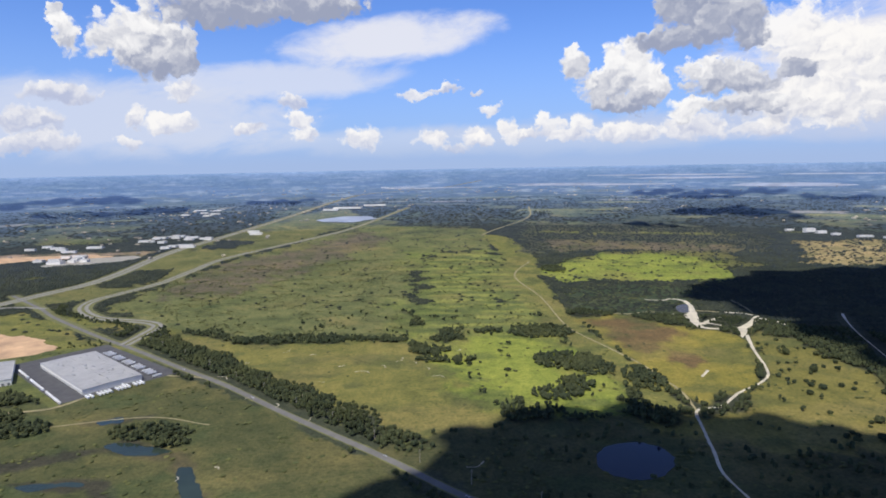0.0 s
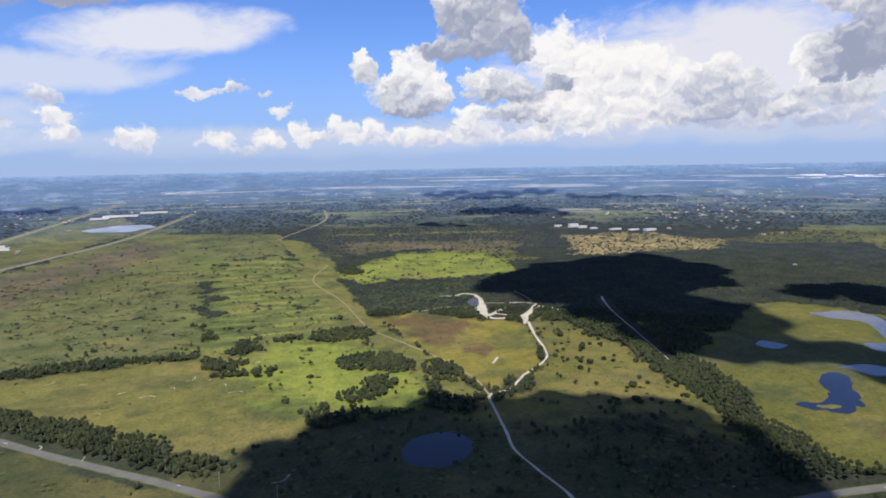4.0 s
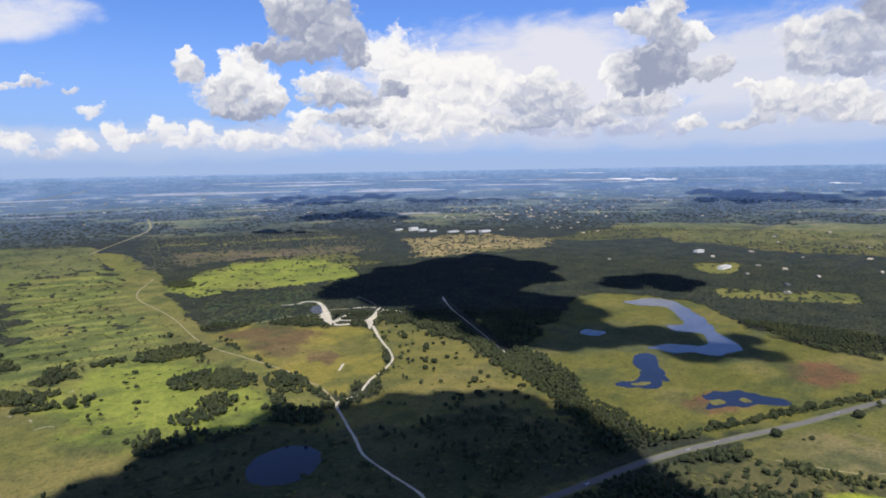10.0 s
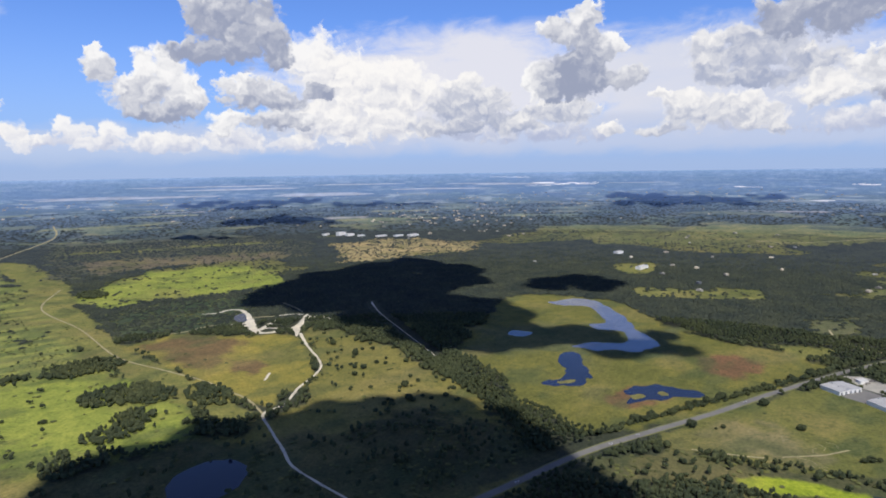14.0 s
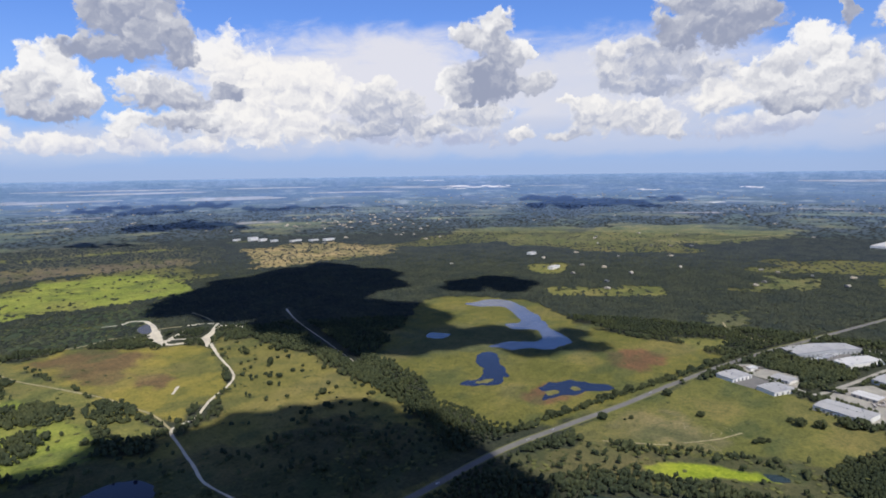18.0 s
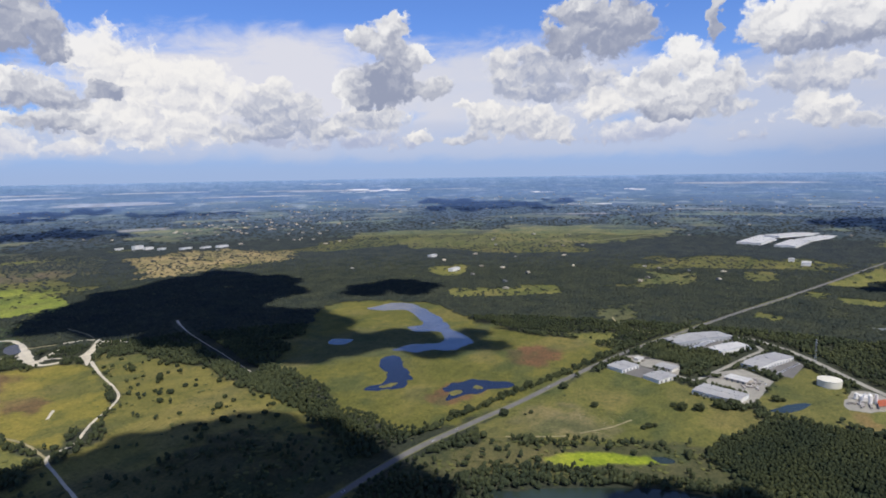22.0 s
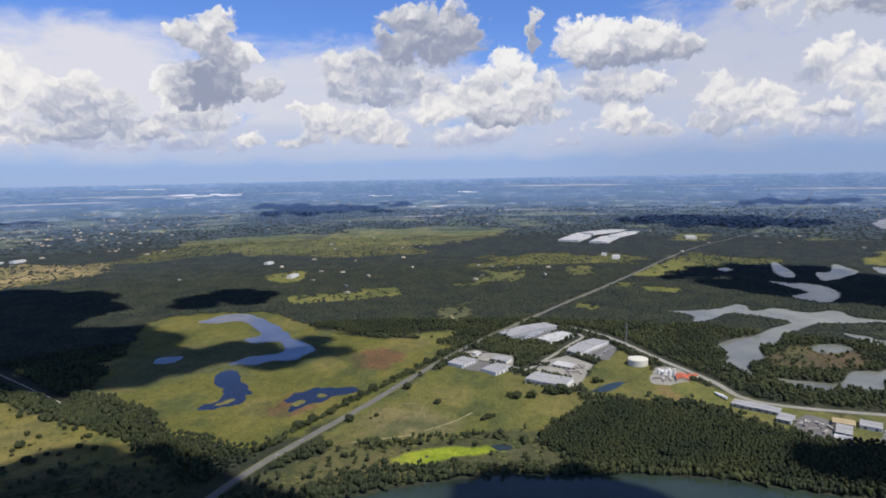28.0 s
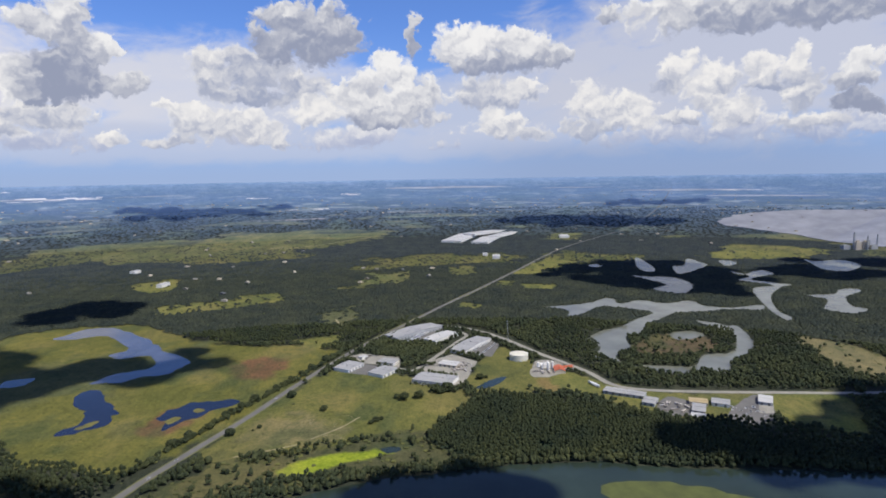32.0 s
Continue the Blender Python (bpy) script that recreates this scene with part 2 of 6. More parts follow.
LAST_CLOUDS = [(117.9, 7.9, 1.6, 1.1, 0.85), (117.6, 6.5, 2.1, 0.7, 0.5), (118.4, 5.1, 2.2, 0.7, 0.1), (104.8, 13.3, 4.2, 1.7, 0.75), (109.2, 12.5, 5.6, 1.5, 0.28), (115.5, 12.2, 4.6, 1.3, 0.28), (99.2, 13.3, 1.4, 1, 0.5)]
WARM = (10.6, 10.35, 10.1, 1)
# the long ragged row of far cumulus over the skyline
bank = wmath("MULTIPLY_ADD", RISE, 1 / 1.25, -3.5 / 1.25)
bank = wmath("SUBTRACT", wmath("MULTIPLY_ADD", FRAY, 2.2, wmath("MULTIPLY", KNOBS, 0.9)), wmath("MULTIPLY", bank, bank))
clumps = wmath("MULTIPLY", wmath("SUBTRACT", wnoise(BENT, 0.16, 2.0, 0.5), 0.42), 5.0)
bank = wmath("MULTIPLY", wsmooth(wmath("ADD", wmath("ADD", bank, clumps), 0.35), 0.0, 0.8, 0.85), wsmooth(HEADING, 34.0, 44.0))
shine = wmath("MULTIPLY_ADD", wmath("SUBTRACT", RISE, 3.4), 0.35, wmath("MULTIPLY_ADD", LEE, 0.7, wmath("MULTIPLY", FRAY, 0.8)))
colour = wmix(bank, colour, wmix(wsmooth(shine, -0.5, 0.9), (4.8, 5.3, 7.2, 1), WARM))
for lobes in (LEFT_LOW_CLOUDS, SMALL_CLOUDS, LOW_ROW):
    colour = cumulus(colour, lobes, 0.8, WARM, (5.2, 5.7, 7.6, 1), 0.92)
colour = cumulus(colour, GREAT_HEAP, 0.9, WARM, (4.6, 5.0, 6.6, 1), 0.95)
for lobes in (MIDDLE_LOW, FAR_EAST_LOW, EAST_BLOCK, FAR_EAST_HEAPS):
    colour = cumulus(colour, lobes, 0.75, WARM, (4.0, 4.5, 6.1, 1), 0.95)
for lobes in (LEFT_CUMULUS, TOWER, HEAP_FRONT, EAST_TOWER, FAR_EAST_TOP, LAST_CLOUDS):
    colour = cumulus(colour, lobes, 0.65)
for lobes in (GREY_TOP, GREY_TOWER, EAST_GREY_TOP):
    colour = cumulus(colour, lobes, 0.6)
# unseen upper sky dimmed to deep blue, so that shadows come out darker and bluer
colour = wmix(wsmooth(RISE, 21.0, 38.0, 0.90), colour, (1.0, 1.35, 3.1, 1))
# bluish rain haze under the cloud bases
colour = wmix(wsmooth(RISE, 2.8, -0.4, 0.9), colour, (4.1, 5.4, 8.2, 1))
colour = wmix(wsmooth(wmath("ABSOLUTE", wmath("SUBTRACT", HEADING, 104.0)), 26.0, 8.0, 0.5), colour, wmix(wsmooth(RISE, 4.2, 1.6), colour, (3.1, 4.1, 6.5, 1)))
ground_light = wnode("ShaderNodeBackground", Strength=0.093)
wl.new(colour, ground_light.inputs["Color"])
wl.new(ground_light.outputs[0], wn.new("ShaderNodeOutputWorld").inputs[0])

sun = new("sun", bpy.data.lights.new("sun", "SUN"))
sun.data.energy, sun.data.angle, sun.data.color = 4.6, radians(1.0), (1.0, 0.95, 0.86)
sun.matrix_world = look(SUN_FROM * 100, (0, 0, 0))
scene.view_settings.exposure = 0.0


# ---------------------------------------------------------------- materials
def material(name):
    m = bpy.data.materials.new(name)
    m.use_nodes = True
    return m, m.node_tree.nodes, m.node_tree.links, m.node_tree.nodes["Principled BSDF"]


def noise_node(nodes, links, scale, detail=5.0, rough=0.6, coords="Object"):
    n = nodes.new("ShaderNodeTexNoise")
    n.inputs["Scale"].default_value, n.inputs["Detail"].default_value, n.inputs["Roughness"].default_value = scale, detail, rough
    at = nodes.new("ShaderNodeTexCoord") if coords == "Object" else nodes.new("ShaderNodeNewGeometry")
    links.new(at.outputs["Object" if coords == "Object" else "Position"], n.inputs["Vector"])
    return n


def mixed(nodes, links, mode, fac, a, b):
    n = nodes.new("ShaderNodeMix")
    n.data_type, n.blend_type = "RGBA", mode
    for i, v in ((0, fac), (6, a), (7, b)):
        if isinstance(v, (int, float, tuple)):
            n.inputs[i].default_value = v
        else:
            links.new(v, n.inputs[i])
    return n.outputs[2]


def ramp(nodes, links, value, lo, hi, a=0.0, b=1.0):
    n = nodes.new("ShaderNodeMapRange")
    for k, v in (("From Min", lo), ("From Max", hi), ("To Min", a), ("To Max", b)):
        n.inputs[k].default_value = v
    links.new(value, n.inputs["Value"])
    return n.outputs[0]


def plain(name, rgb, rough=0.8, metal=0.0, spread=0.25, scale=0.3, per_piece=0.0):
    """A painted or mineral surface: stains at two sizes, fine relief."""
    m, n, l, b = material(name)
    big, fine = noise_node(n, l, scale, 6, 0.65, "World"), noise_node(n, l, scale * 14, 4, 0.6, "World")
    c = mixed(n, l, "MULTIPLY", 1.0, (*rgb, 1), mixed(n, l, "MIX", ramp(n, l, big.outputs[0], 0.3, 0.7), (1 - spread, 1 - spread, 1 - spread * 0.9, 1), (1 + spread, 1 + spread, 1 + spread * 0.8, 1)))
    c = mixed(n, l, "MULTIPLY", 0.6, c, mixed(n, l, "MIX", fine.outputs[0], (0.7, 0.7, 0.7, 1), (1.3, 1.3, 1.3, 1)))
    if per_piece:
        info = n.new("ShaderNodeObjectInfo")
        c = mixed(n, l, "MULTIPLY", 1.0, c, mixed(n, l, "MIX", info.outputs["Random"], (1 - per_piece,) * 3 + (1,), (1 + per_piece,) * 3 + (1,)))
    l.new(c, b.inputs["Base Color"])
    b.inputs["Roughness"].default_value, b.inputs["Metallic"].default_value = rough, metal
    bump = n.new("ShaderNodeBump")
    bump.inputs["Strength"].default_value, bump.inputs["Distance"].default_value = 0.3, 0.1
    l.new(fine.outputs[0], bump.inputs["Height"])
    l.new(bump.outputs[0], b.inputs["Normal"])
    return m


def foliage(name, rgb, spread=0.45, islands=True):
    m, n, l, b = material(name)
    rnd = n.new("ShaderNodeNewGeometry").outputs["Random Per Island"] if islands else n.new("ShaderNodeObjectInfo").outputs["Random"]
    far, fine = noise_node(n, l, 0.012, 4, 0.6, "World"), noise_node(n, l, 0.6, 3, 0.7, "World")
    c = mixed(n, l, "MIX", rnd, tuple(v * (1 - spread) for v in rgb) + (1,), (rgb[0] * (1 + spread) * 1.1, rgb[1] * (1 + spread), rgb[2] * (1 + spread * 0.6), 1))
    c = mixed(n, l, "MULTIPLY", 1.0, c, mixed(n, l, "MIX", ramp(n, l, far.outputs[0], 0.35, 0.65), (0.75, 0.8, 0.85, 1), (1.3, 1.2, 1.0, 1)))
    c = mixed(n, l, "MULTIPLY", 0.8, c, mixed(n, l, "MIX", ramp(n, l, fine.outputs[0], 0.3, 0.7), (0.68, 0.72, 0.72, 1), (1.32, 1.28, 1.22, 1)))
    l.new(c, b.inputs["Base Color"])
    b.inputs["Roughness"].default_value = 0.85
    b.inputs["Specular IOR Level"].default_value = 0.15
    return m


def land_material(name="land", sizes=(0.006, 0.035, 0.22), grain=0.9, tufts=0.085, haze_glow=None):
    """Grass, scrub, marsh and wood floor: the cover's colour, painted haze included, broken up by tussocks, tracks of
    moisture and bare spots.
    """
    m, n, l, b = material(name)
    at = n.new("ShaderNodeAttribute")
    at.attribute_name = "cover"
    wide, mid, fine = (noise_node(n, l, s, 6, 0.65, "World") for s in sizes)
    speck = noise_node(n, l, grain, 3, 0.7, "World")
    c = at.outputs["Color"]
    c = mixed(n, l, "MULTIPLY", 1.0, c, mixed(n, l, "MIX", ramp(n, l, wide.outputs[0], 0.33, 0.67), (0.78, 0.84, 0.80, 1), (1.22, 1.16, 1.1, 1)))
    c = mixed(n, l, "MULTIPLY", 1.0, c, mixed(n, l, "MIX", ramp(n, l, mid.outputs[0], 0.3, 0.7), (0.74, 0.80, 0.80, 1), (1.26, 1.2, 1.12, 1)))
    c = mixed(n, l, "MULTIPLY", 1.0, c, mixed(n, l, "MIX", ramp(n, l, fine.outputs[0], 0.3, 0.7), (0.66, 0.72, 0.72, 1), (1.34, 1.28, 1.22, 1)))
    c = mixed(n, l, "MULTIPLY", 0.7, c, mixed(n, l, "MIX", ramp(n, l, speck.outputs[0], 0.3, 0.7), (0.7, 0.72, 0.72, 1), (1.3, 1.28, 1.22, 1)))
    tuft = noise_node(n, l, tufts, 7, 0.7, "World")
    c = mixed(n, l, "MULTIPLY", ramp(n, l, tuft.outputs[0], 0.52, 0.62), c, (0.72, 0.78, 0.76, 1))
    l.new(c, b.inputs["Base Color"])
    b.inputs["Roughness"].default_value = 0.95
    b.inputs["Specular IOR Level"].default_value = 0.1
    # haze as emitted colour, scaled by the cover's alpha
    if haze_glow:
        haze_light = mixed(n, l, "MIX", at.outputs["Alpha"], (0, 0, 0, 1), (*haze_glow, 1))
        l.new(haze_light, b.inputs["Emission Color"])
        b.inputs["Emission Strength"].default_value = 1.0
    bump = n.new("ShaderNodeBump")
    bump.inputs["Strength"].default_value, bump.inputs["Distance"].default_value = 0.8, 2.0
    l.new(fine.outputs[0], bump.inputs["Height"])
    l.new(bump.outputs[0], b.inputs["Normal"])
    return m


def water_material(name, rgb, rough, ripple):
    m, n, l, b = material(name)
    silt = noise_node(n, l, 0.01, 4, 0.6, "World")
    wave = noise_node(n, l, 0.35, 5, 0.6, "World")
    c = mixed(n, l, "MIX", ramp(n, l, silt.outputs[0], 0.35, 0.65), tuple(v * 0.8 for v in rgb) + (1,), tuple(v * 1.2 for v in rgb) + (1,))
    l.new(c, b.inputs["Base Color"])
    b.inputs["Roughness"].default_value, b.inputs["IOR"].default_value = rough, 1.33
    bump = n.new("ShaderNodeBump")
    bump.inputs["Strength"].default_value, bump.inputs["Distance"].default_value = ripple, 0.3
    l.new(wave.outputs[0], bump.inputs["Height"])
    l.new(bump.outputs[0], b.inputs["Normal"])
    return m


LAND = land_material()
# the far land gives off blue in place of haze
HAZE_LAND = land_material("hazy_far_land", (0.004, 0.02, 0.09), 0.3, 0.03, (0.075, 0.125, 0.26))
ASPHALT = plain("worn_asphalt", (0.235, 0.225, 0.205), 0.9, 0, 0.2, 0.05)
GREY_ASPHALT = plain("grey_asphalt", (0.15, 0.145, 0.14), 0.9, 0, 0.2, 0.05)
DARK_ASPHALT = plain("dark_asphalt", (0.075, 0.075, 0.082), 0.9, 0, 0.25, 0.05)
VERGE = plain("dry_verge", (0.135, 0.138, 0.048), 0.95, 0, 0.35, 0.04)
SAND = plain("white_sand", (0.54, 0.49, 0.39), 0.95, 0, 0.25, 0.05)
TRACK = plain("sandy_track", (0.29, 0.25, 0.14), 0.95, 0, 0.35, 0.08)
CLAY = plain("bare_clay", (0.50, 0.33, 0.20), 0.95, 0, 0.35, 0.02)
CONCRETE = plain("concrete_yard", (0.30, 0.285, 0.25), 0.9, 0, 0.25, 0.05)
ROOF_WHITE = plain("white_sheet_roof", (0.56, 0.55, 0.53), 0.55, 0.0, 0.10, 0.05)
ROOF_GREY = plain("grey_sheet_roof", (0.37, 0.365, 0.36), 0.5, 0.0, 0.14, 0.05)
ROOF_TAN = plain("tan_roof", (0.46, 0.36, 0.20), 0.6, 0.0, 0.15, 0.05)
ROOF_RED = plain("red_roof", (0.50, 0.13, 0.06), 0.6, 0.0, 0.15, 0.05)
WALL_WHITE = plain("white_wall", (0.78, 0.76, 0.72), 0.7, 0, 0.10, 0.1)
WALL_GREY = plain("grey_wall", (0.40, 0.41, 0.42), 0.7, 0, 0.12, 0.1)
WALL_TAN = plain("tan_wall", (0.55, 0.48, 0.38), 0.7, 0, 0.12, 0.1)
DOOR = plain("dock_door", (0.16, 0.17, 0.18), 0.6, 0, 0.2, 0.3)
STEEL = plain("galvanised_steel", (0.42, 0.43, 0.45), 0.5, 0.6, 0.2, 0.3)
PAINT = plain("vehicle_paint", (0.55, 0.55, 0.56), 0.35, 0.0, 0.1, 0.5, 0.6)
TRAILER = plain("trailer_side", (0.75, 0.75, 0.75), 0.45, 0.0, 0.1, 0.3, 0.15)
TYRE = plain("tyre_rubber", (0.02, 0.02, 0.022), 0.9)
TANK = plain("tank_coating", (0.72, 0.69, 0.58), 0.6, 0, 0.06, 0.1)
WOOD = plain("weathered_pole", (0.30, 0.27, 0.23), 0.9, 0, 0.2, 0.5)
BARK = plain("bark", (0.12, 0.095, 0.07), 0.95, 0, 0.3, 0.5)
OAK = foliage("oak_leaves", (0.042, 0.055, 0.030), 0.26)
PINE = foliage("pine_needles", (0.031, 0.042, 0.022), 0.2)
SCRUB = foliage("scrub_leaves", (0.080, 0.096, 0.042), 0.3)
POND = water_material("dark_pond", (0.014, 0.018, 0.034), 0.08, 0.15)
# base colour lifted towards the sky that this lake reflects
BLUE_LAKE = water_material("blue_lake", (0.085, 0.095, 0.130), 0.10, 0.15)
LAKE = water_material("silty_lake", (0.175, 0.18, 0.145), 0.18, 0.15)
MARSHWATER = water_material("tea_water", (0.03, 0.045, 0.035), 0.10, 0.12)
CLOUD = plain("cumulus_vapour", (0.9, 0.9, 0.9), 1.0, 0, 0.05, 0.004)
# far water: reflected sky is put into these pale base colours
SKY_PALE_WATER = water_material("sky_pale_water", (0.30, 0.34, 0.42), 0.3, 0.1)
SKY_GREY_WATER = water_material("sky_grey_water", (0.29, 0.29, 0.30), 0.3, 0.1)
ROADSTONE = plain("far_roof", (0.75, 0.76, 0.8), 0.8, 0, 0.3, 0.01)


# ---------------------------------------------------------------- tools
def lattice(n, seed):
    return np.random.RandomState(seed).rand(n)


TABLE = lattice(65536, 7)


def hashed(ix, iy, iz=0):
    return TABLE[(ix * 73856093 ^ iy * 19349663 ^ iz * 83492791) & 65535]


def vnoise(x, y, z=None):
    """Value noise of numpy arrays, 0 to 1."""
    ix, iy = np.floor(x).astype(np.int64), np.floor(y).astype(np.int64)
    fx, fy = x - ix, y - iy
    fx, fy = fx * fx * (3 - 2 * fx), fy * fy * (3 - 2 * fy)

    def plane(k):
        a = hashed(ix, iy, k) * (1 - fx) + hashed(ix + 1, iy, k) * fx
        b = hashed(ix, iy + 1, k) * (1 - fx) + hashed(ix + 1, iy + 1, k) * fx
        return a * (1 - fy) + b * fy
    if z is None:
        return plane(0)
    iz = np.floor(z).astype(np.int64)
    fz = z - iz
    fz = fz * fz * (3 - 2 * fz)
    return plane(iz) * (1 - fz) + plane(iz + 1) * fz


def fbm(x, y, z=None, octaves=4):
    total, amp, norm = 0, 1.0, 0
    for _ in range(octaves):
        total = total + amp * vnoise(x, y, z)
        norm += amp
        amp *= 0.5
        x, y, z = x * 2.03 + 17.1, y * 2.03 + 5.3, None if z is None else z * 2.03 + 9.7
    return total / norm


FLAT = 3500.0   # beyond this the land is drawn in and raised up to the skyline, to fit the camera's view


def place(x, y, z=0.0):
    d = math.hypot(x, y)
    if d <= FLAT:
        return Vector((x, y, z))
    dd = FLAT + 1350 * (1 - FLAT / d)
    k = dd / d
    return Vector((x * k, y * k, H * (1 - k) + z * k))


def placed(p):
    """The same for an array of points."""
    d = np.maximum(np.hypot(p[:, 0], p[:, 1]), 1e-6)
    k = np.where(d <= FLAT, 1.0, (FLAT + 1350 * (1 - FLAT / np.maximum(d, FLAT))) / d)
    return np.stack([p[:, 0] * k, p[:, 1] * k, H * (1 - k) + p[:, 2] * k], 1)


def mesh_of(name, verts, faces, mat, smooth=False):
    me = bpy.data.meshes.new(name)
    verts, faces = np.asarray(verts, np.float32), np.asarray(faces, np.int32)
    k = faces.shape[1]
    me.vertices.add(len(verts))
    me.vertices.foreach_set("co", verts.ravel())
    me.loops.add(faces.size)
    me.loops.foreach_set("vertex_index", faces.ravel())
    me.polygons.add(len(faces))
    me.polygons.foreach_set("loop_start", np.arange(0, faces.size, k, dtype=np.int32))
    me.polygons.foreach_set("use_smooth", np.full(len(faces), smooth))
    me.update(calc_edges=True)
    me.materials.append(mat)
    return me


def part(name, bm, mat, parent, label=""):
    me = bpy.data.meshes.new(name)
    bm.to_mesh(me)
    bm.free()
    me.materials.append(mat)
    ob = new(name, me)
    ob.parent = parent
    return tagged(ob, label)


def part_of(name, me, parent, label=""):
    ob = new(name, me)
    ob.parent = parent
    return tagged(ob, label)


def box(bm, lo, hi):
    r = bmesh.ops.create_cube(bm, size=1)
    for v in r["verts"]:
        v.co = Vector([lo[i] + (v.co[i] + 0.5) * (hi[i] - lo[i]) for i in range(3)])
    return r["verts"]


def rod(bm, a, b, r0, r1, sides=8):
    a, b = Vector(a), Vector(b)
    turn = (b - a).to_track_quat("Z", "Y").to_matrix().to_4x4()
    bmesh.ops.create_cone(bm, cap_ends=True, segments=sides, radius1=r0, radius2=r1, depth=(b - a).length, matrix=Matrix.Translation((a + b) / 2) @ turn)


def spline(pts, step, closed=False):
    """Catmull-Rom line through the points."""
    p = [np.array(q[:2], float) for q in pts]
    n, out = len(p), []
    for i in range(n if closed else n - 1):
        a, b = p[i], p[(i + 1) % n]
        before = p[i - 1] if (i or closed) else 2 * a - b
        after = p[(i + 2) % n] if (closed or i + 2 < n) else 2 * b - a
        cuts = max(2, int(np.linalg.norm(b - a) / step))
        for k in range(cuts):
            t = k / cuts
            out.append(0.5 * (2 * a + (b - before) * t + (2 * before - 5 * a + 4 * b - after) * t * t + (3 * a - before - 3 * b + after) * t ** 3))
    if not closed:
        out.append(p[-1])
    return np.array(out)


CLEAR = []   # ground that stays free of trees: (line or outline, half width or None)


def ribbon(name, pts, width, z, mat, label, category, rough=0.0, kind="structure", step=12, parent=None, spare=3):
    """A road, track or channel along a line; rough frays its edges."""
    c = spline(pts, step)
    d = np.gradient(c, axis=0)
    d /= np.linalg.norm(d, axis=1)[:, None]
    nrm = np.stack([-d[:, 1], d[:, 0]], 1)
    s = np.cumsum(np.r_[0, np.linalg.norm(np.diff(c, axis=0), axis=1)])
    w = np.interp(np.linspace(0, 1, len(c)), np.linspace(0, 1, len(width)), width) if isinstance(width, (list, tuple)) else np.full(len(c), float(width))
    wl_ = w / 2 * (1 + rough * (fbm(s / 14, c[:, 0] * 0 + 3.3) - 0.5) * 2)
    wr_ = w / 2 * (1 + rough * (fbm(s / 14, c[:, 0] * 0 + 9.1) - 0.5) * 2)
    n = len(c)
    CLEAR.append((c[::2] if n > 40 else c, float(np.max(w)) / 2 + spare))
    rows = [np.c_[c + nrm * wl_[:, None], np.full(n, z)], np.c_[c, np.full(n, z + 0.02 * 1)], np.c_[c - nrm * wr_[:, None], np.full(n, z)]]
    v = placed(np.concatenate(rows))
    f = [(j * n + i + n, j * n + i + 1 + n, j * n + i + 1, j * n + i) for j in range(2) for i in range(n - 1)]
    ob = new(name, mesh_of(name, v, f, mat))
    if parent:
        ob.parent = parent
        return ob
    return tagged(ob, label, category, "", kind)


def sheet(name, pts, z, mat, label, category, fray=0.0, kind="structure", step=8, sharp=False, parent=None):
    """A flat patch (water, yard, bare soil) with a rounded or a straight outline."""
    c = np.array(pts, float) if sharp else spline(pts, step, True)
    if fray:
        mid = c.mean(0)
        c = c + (c - mid) / np.linalg.norm(c - mid, axis=1)[:, None] * (fbm(c[:, 0] / (fray * 3), c[:, 1] / (fray * 3)) - 0.5)[:, None] * 3.6 * fray
    CLEAR.append((c[:: max(1, len(c) // 90)], None))
    bm = bmesh.new()
    loop = [bm.verts.new(place(x, y, z)) for x, y in c]
    face = bm.faces.new(loop)
    if face.calc_center_median().z is not None:
        face.normal_update()
        if face.normal.z < 0:
            face.normal_flip()
    bmesh.ops.triangulate(bm, faces=[face])
    me = bpy.data.meshes.new(name)
    bm.to_mesh(me)
    bm.free()
    me.materials.append(mat)
    ob = new(name, me)
    if parent:
        ob.parent = parent
        return ob
    return tagged(ob, label, category, "", kind)


# ---------------------------------------------------------------- land cover
REGIONS = []


def region(colour, trees, scrubs, edge, *pts):
    """A piece of land: its grass colour, tree cover 0 to 1, scrub cover 0 to 1 and how ragged its edge is, in metres."""
    REGIONS.append((colour, trees, scrubs, edge, np.array(pts, float)))


def inside(px, py, poly):
    """Signed distance to a polygon, positive inside."""
    best, odd = np.full(px.shape, 1e18), np.zeros(px.shape, bool)
    for (ax, ay), (bx, by) in zip(poly, np.roll(poly, -1, 0)):
        ex, ey = bx - ax, by - ay
        t = np.clip(((px - ax) * ex + (py - ay) * ey) / (ex * ex + ey * ey), 0, 1)
        best = np.minimum(best, (px - ax - t * ex) ** 2 + (py - ay - t * ey) ** 2)
        if ay != by:
            odd ^= ((ay > py) != (by > py)) & (px < ex * (py - ay) / (by - ay) + ax)
    return np.where(odd, 1, -1) * np.sqrt(best)


WOODS, LUSH, GRASS, OLIVE = (0.050, 0.056, 0.026), (0.200, 0.245, 0.040), (0.160, 0.168, 0.042), (0.160, 0.162, 0.040)
BUSHY, HEATH, MARSH, TAN, RUST = (0.128, 0.146, 0.048), (0.122, 0.110, 0.062), (0.125, 0.095, 0.036), (0.30, 0.25, 0.11), (0.135, 0.085, 0.035)
region(BUSHY, 0.012, 0.6, 40, (-886, 1542), (-871, 1863), (-835, 2321), (-489, 3662), (223, 3308), (216, 2528), (-104, 2408), (-73, 1202), (-259, 1196), (-412, 1211), (-649, 1350), (-812, 1447))
region(HEATH, 0.012, 0.6, 90, (-821, 1715), (-840, 2215), (-440, 3283), (-237, 2994), (-457, 2175), (-618, 1702))
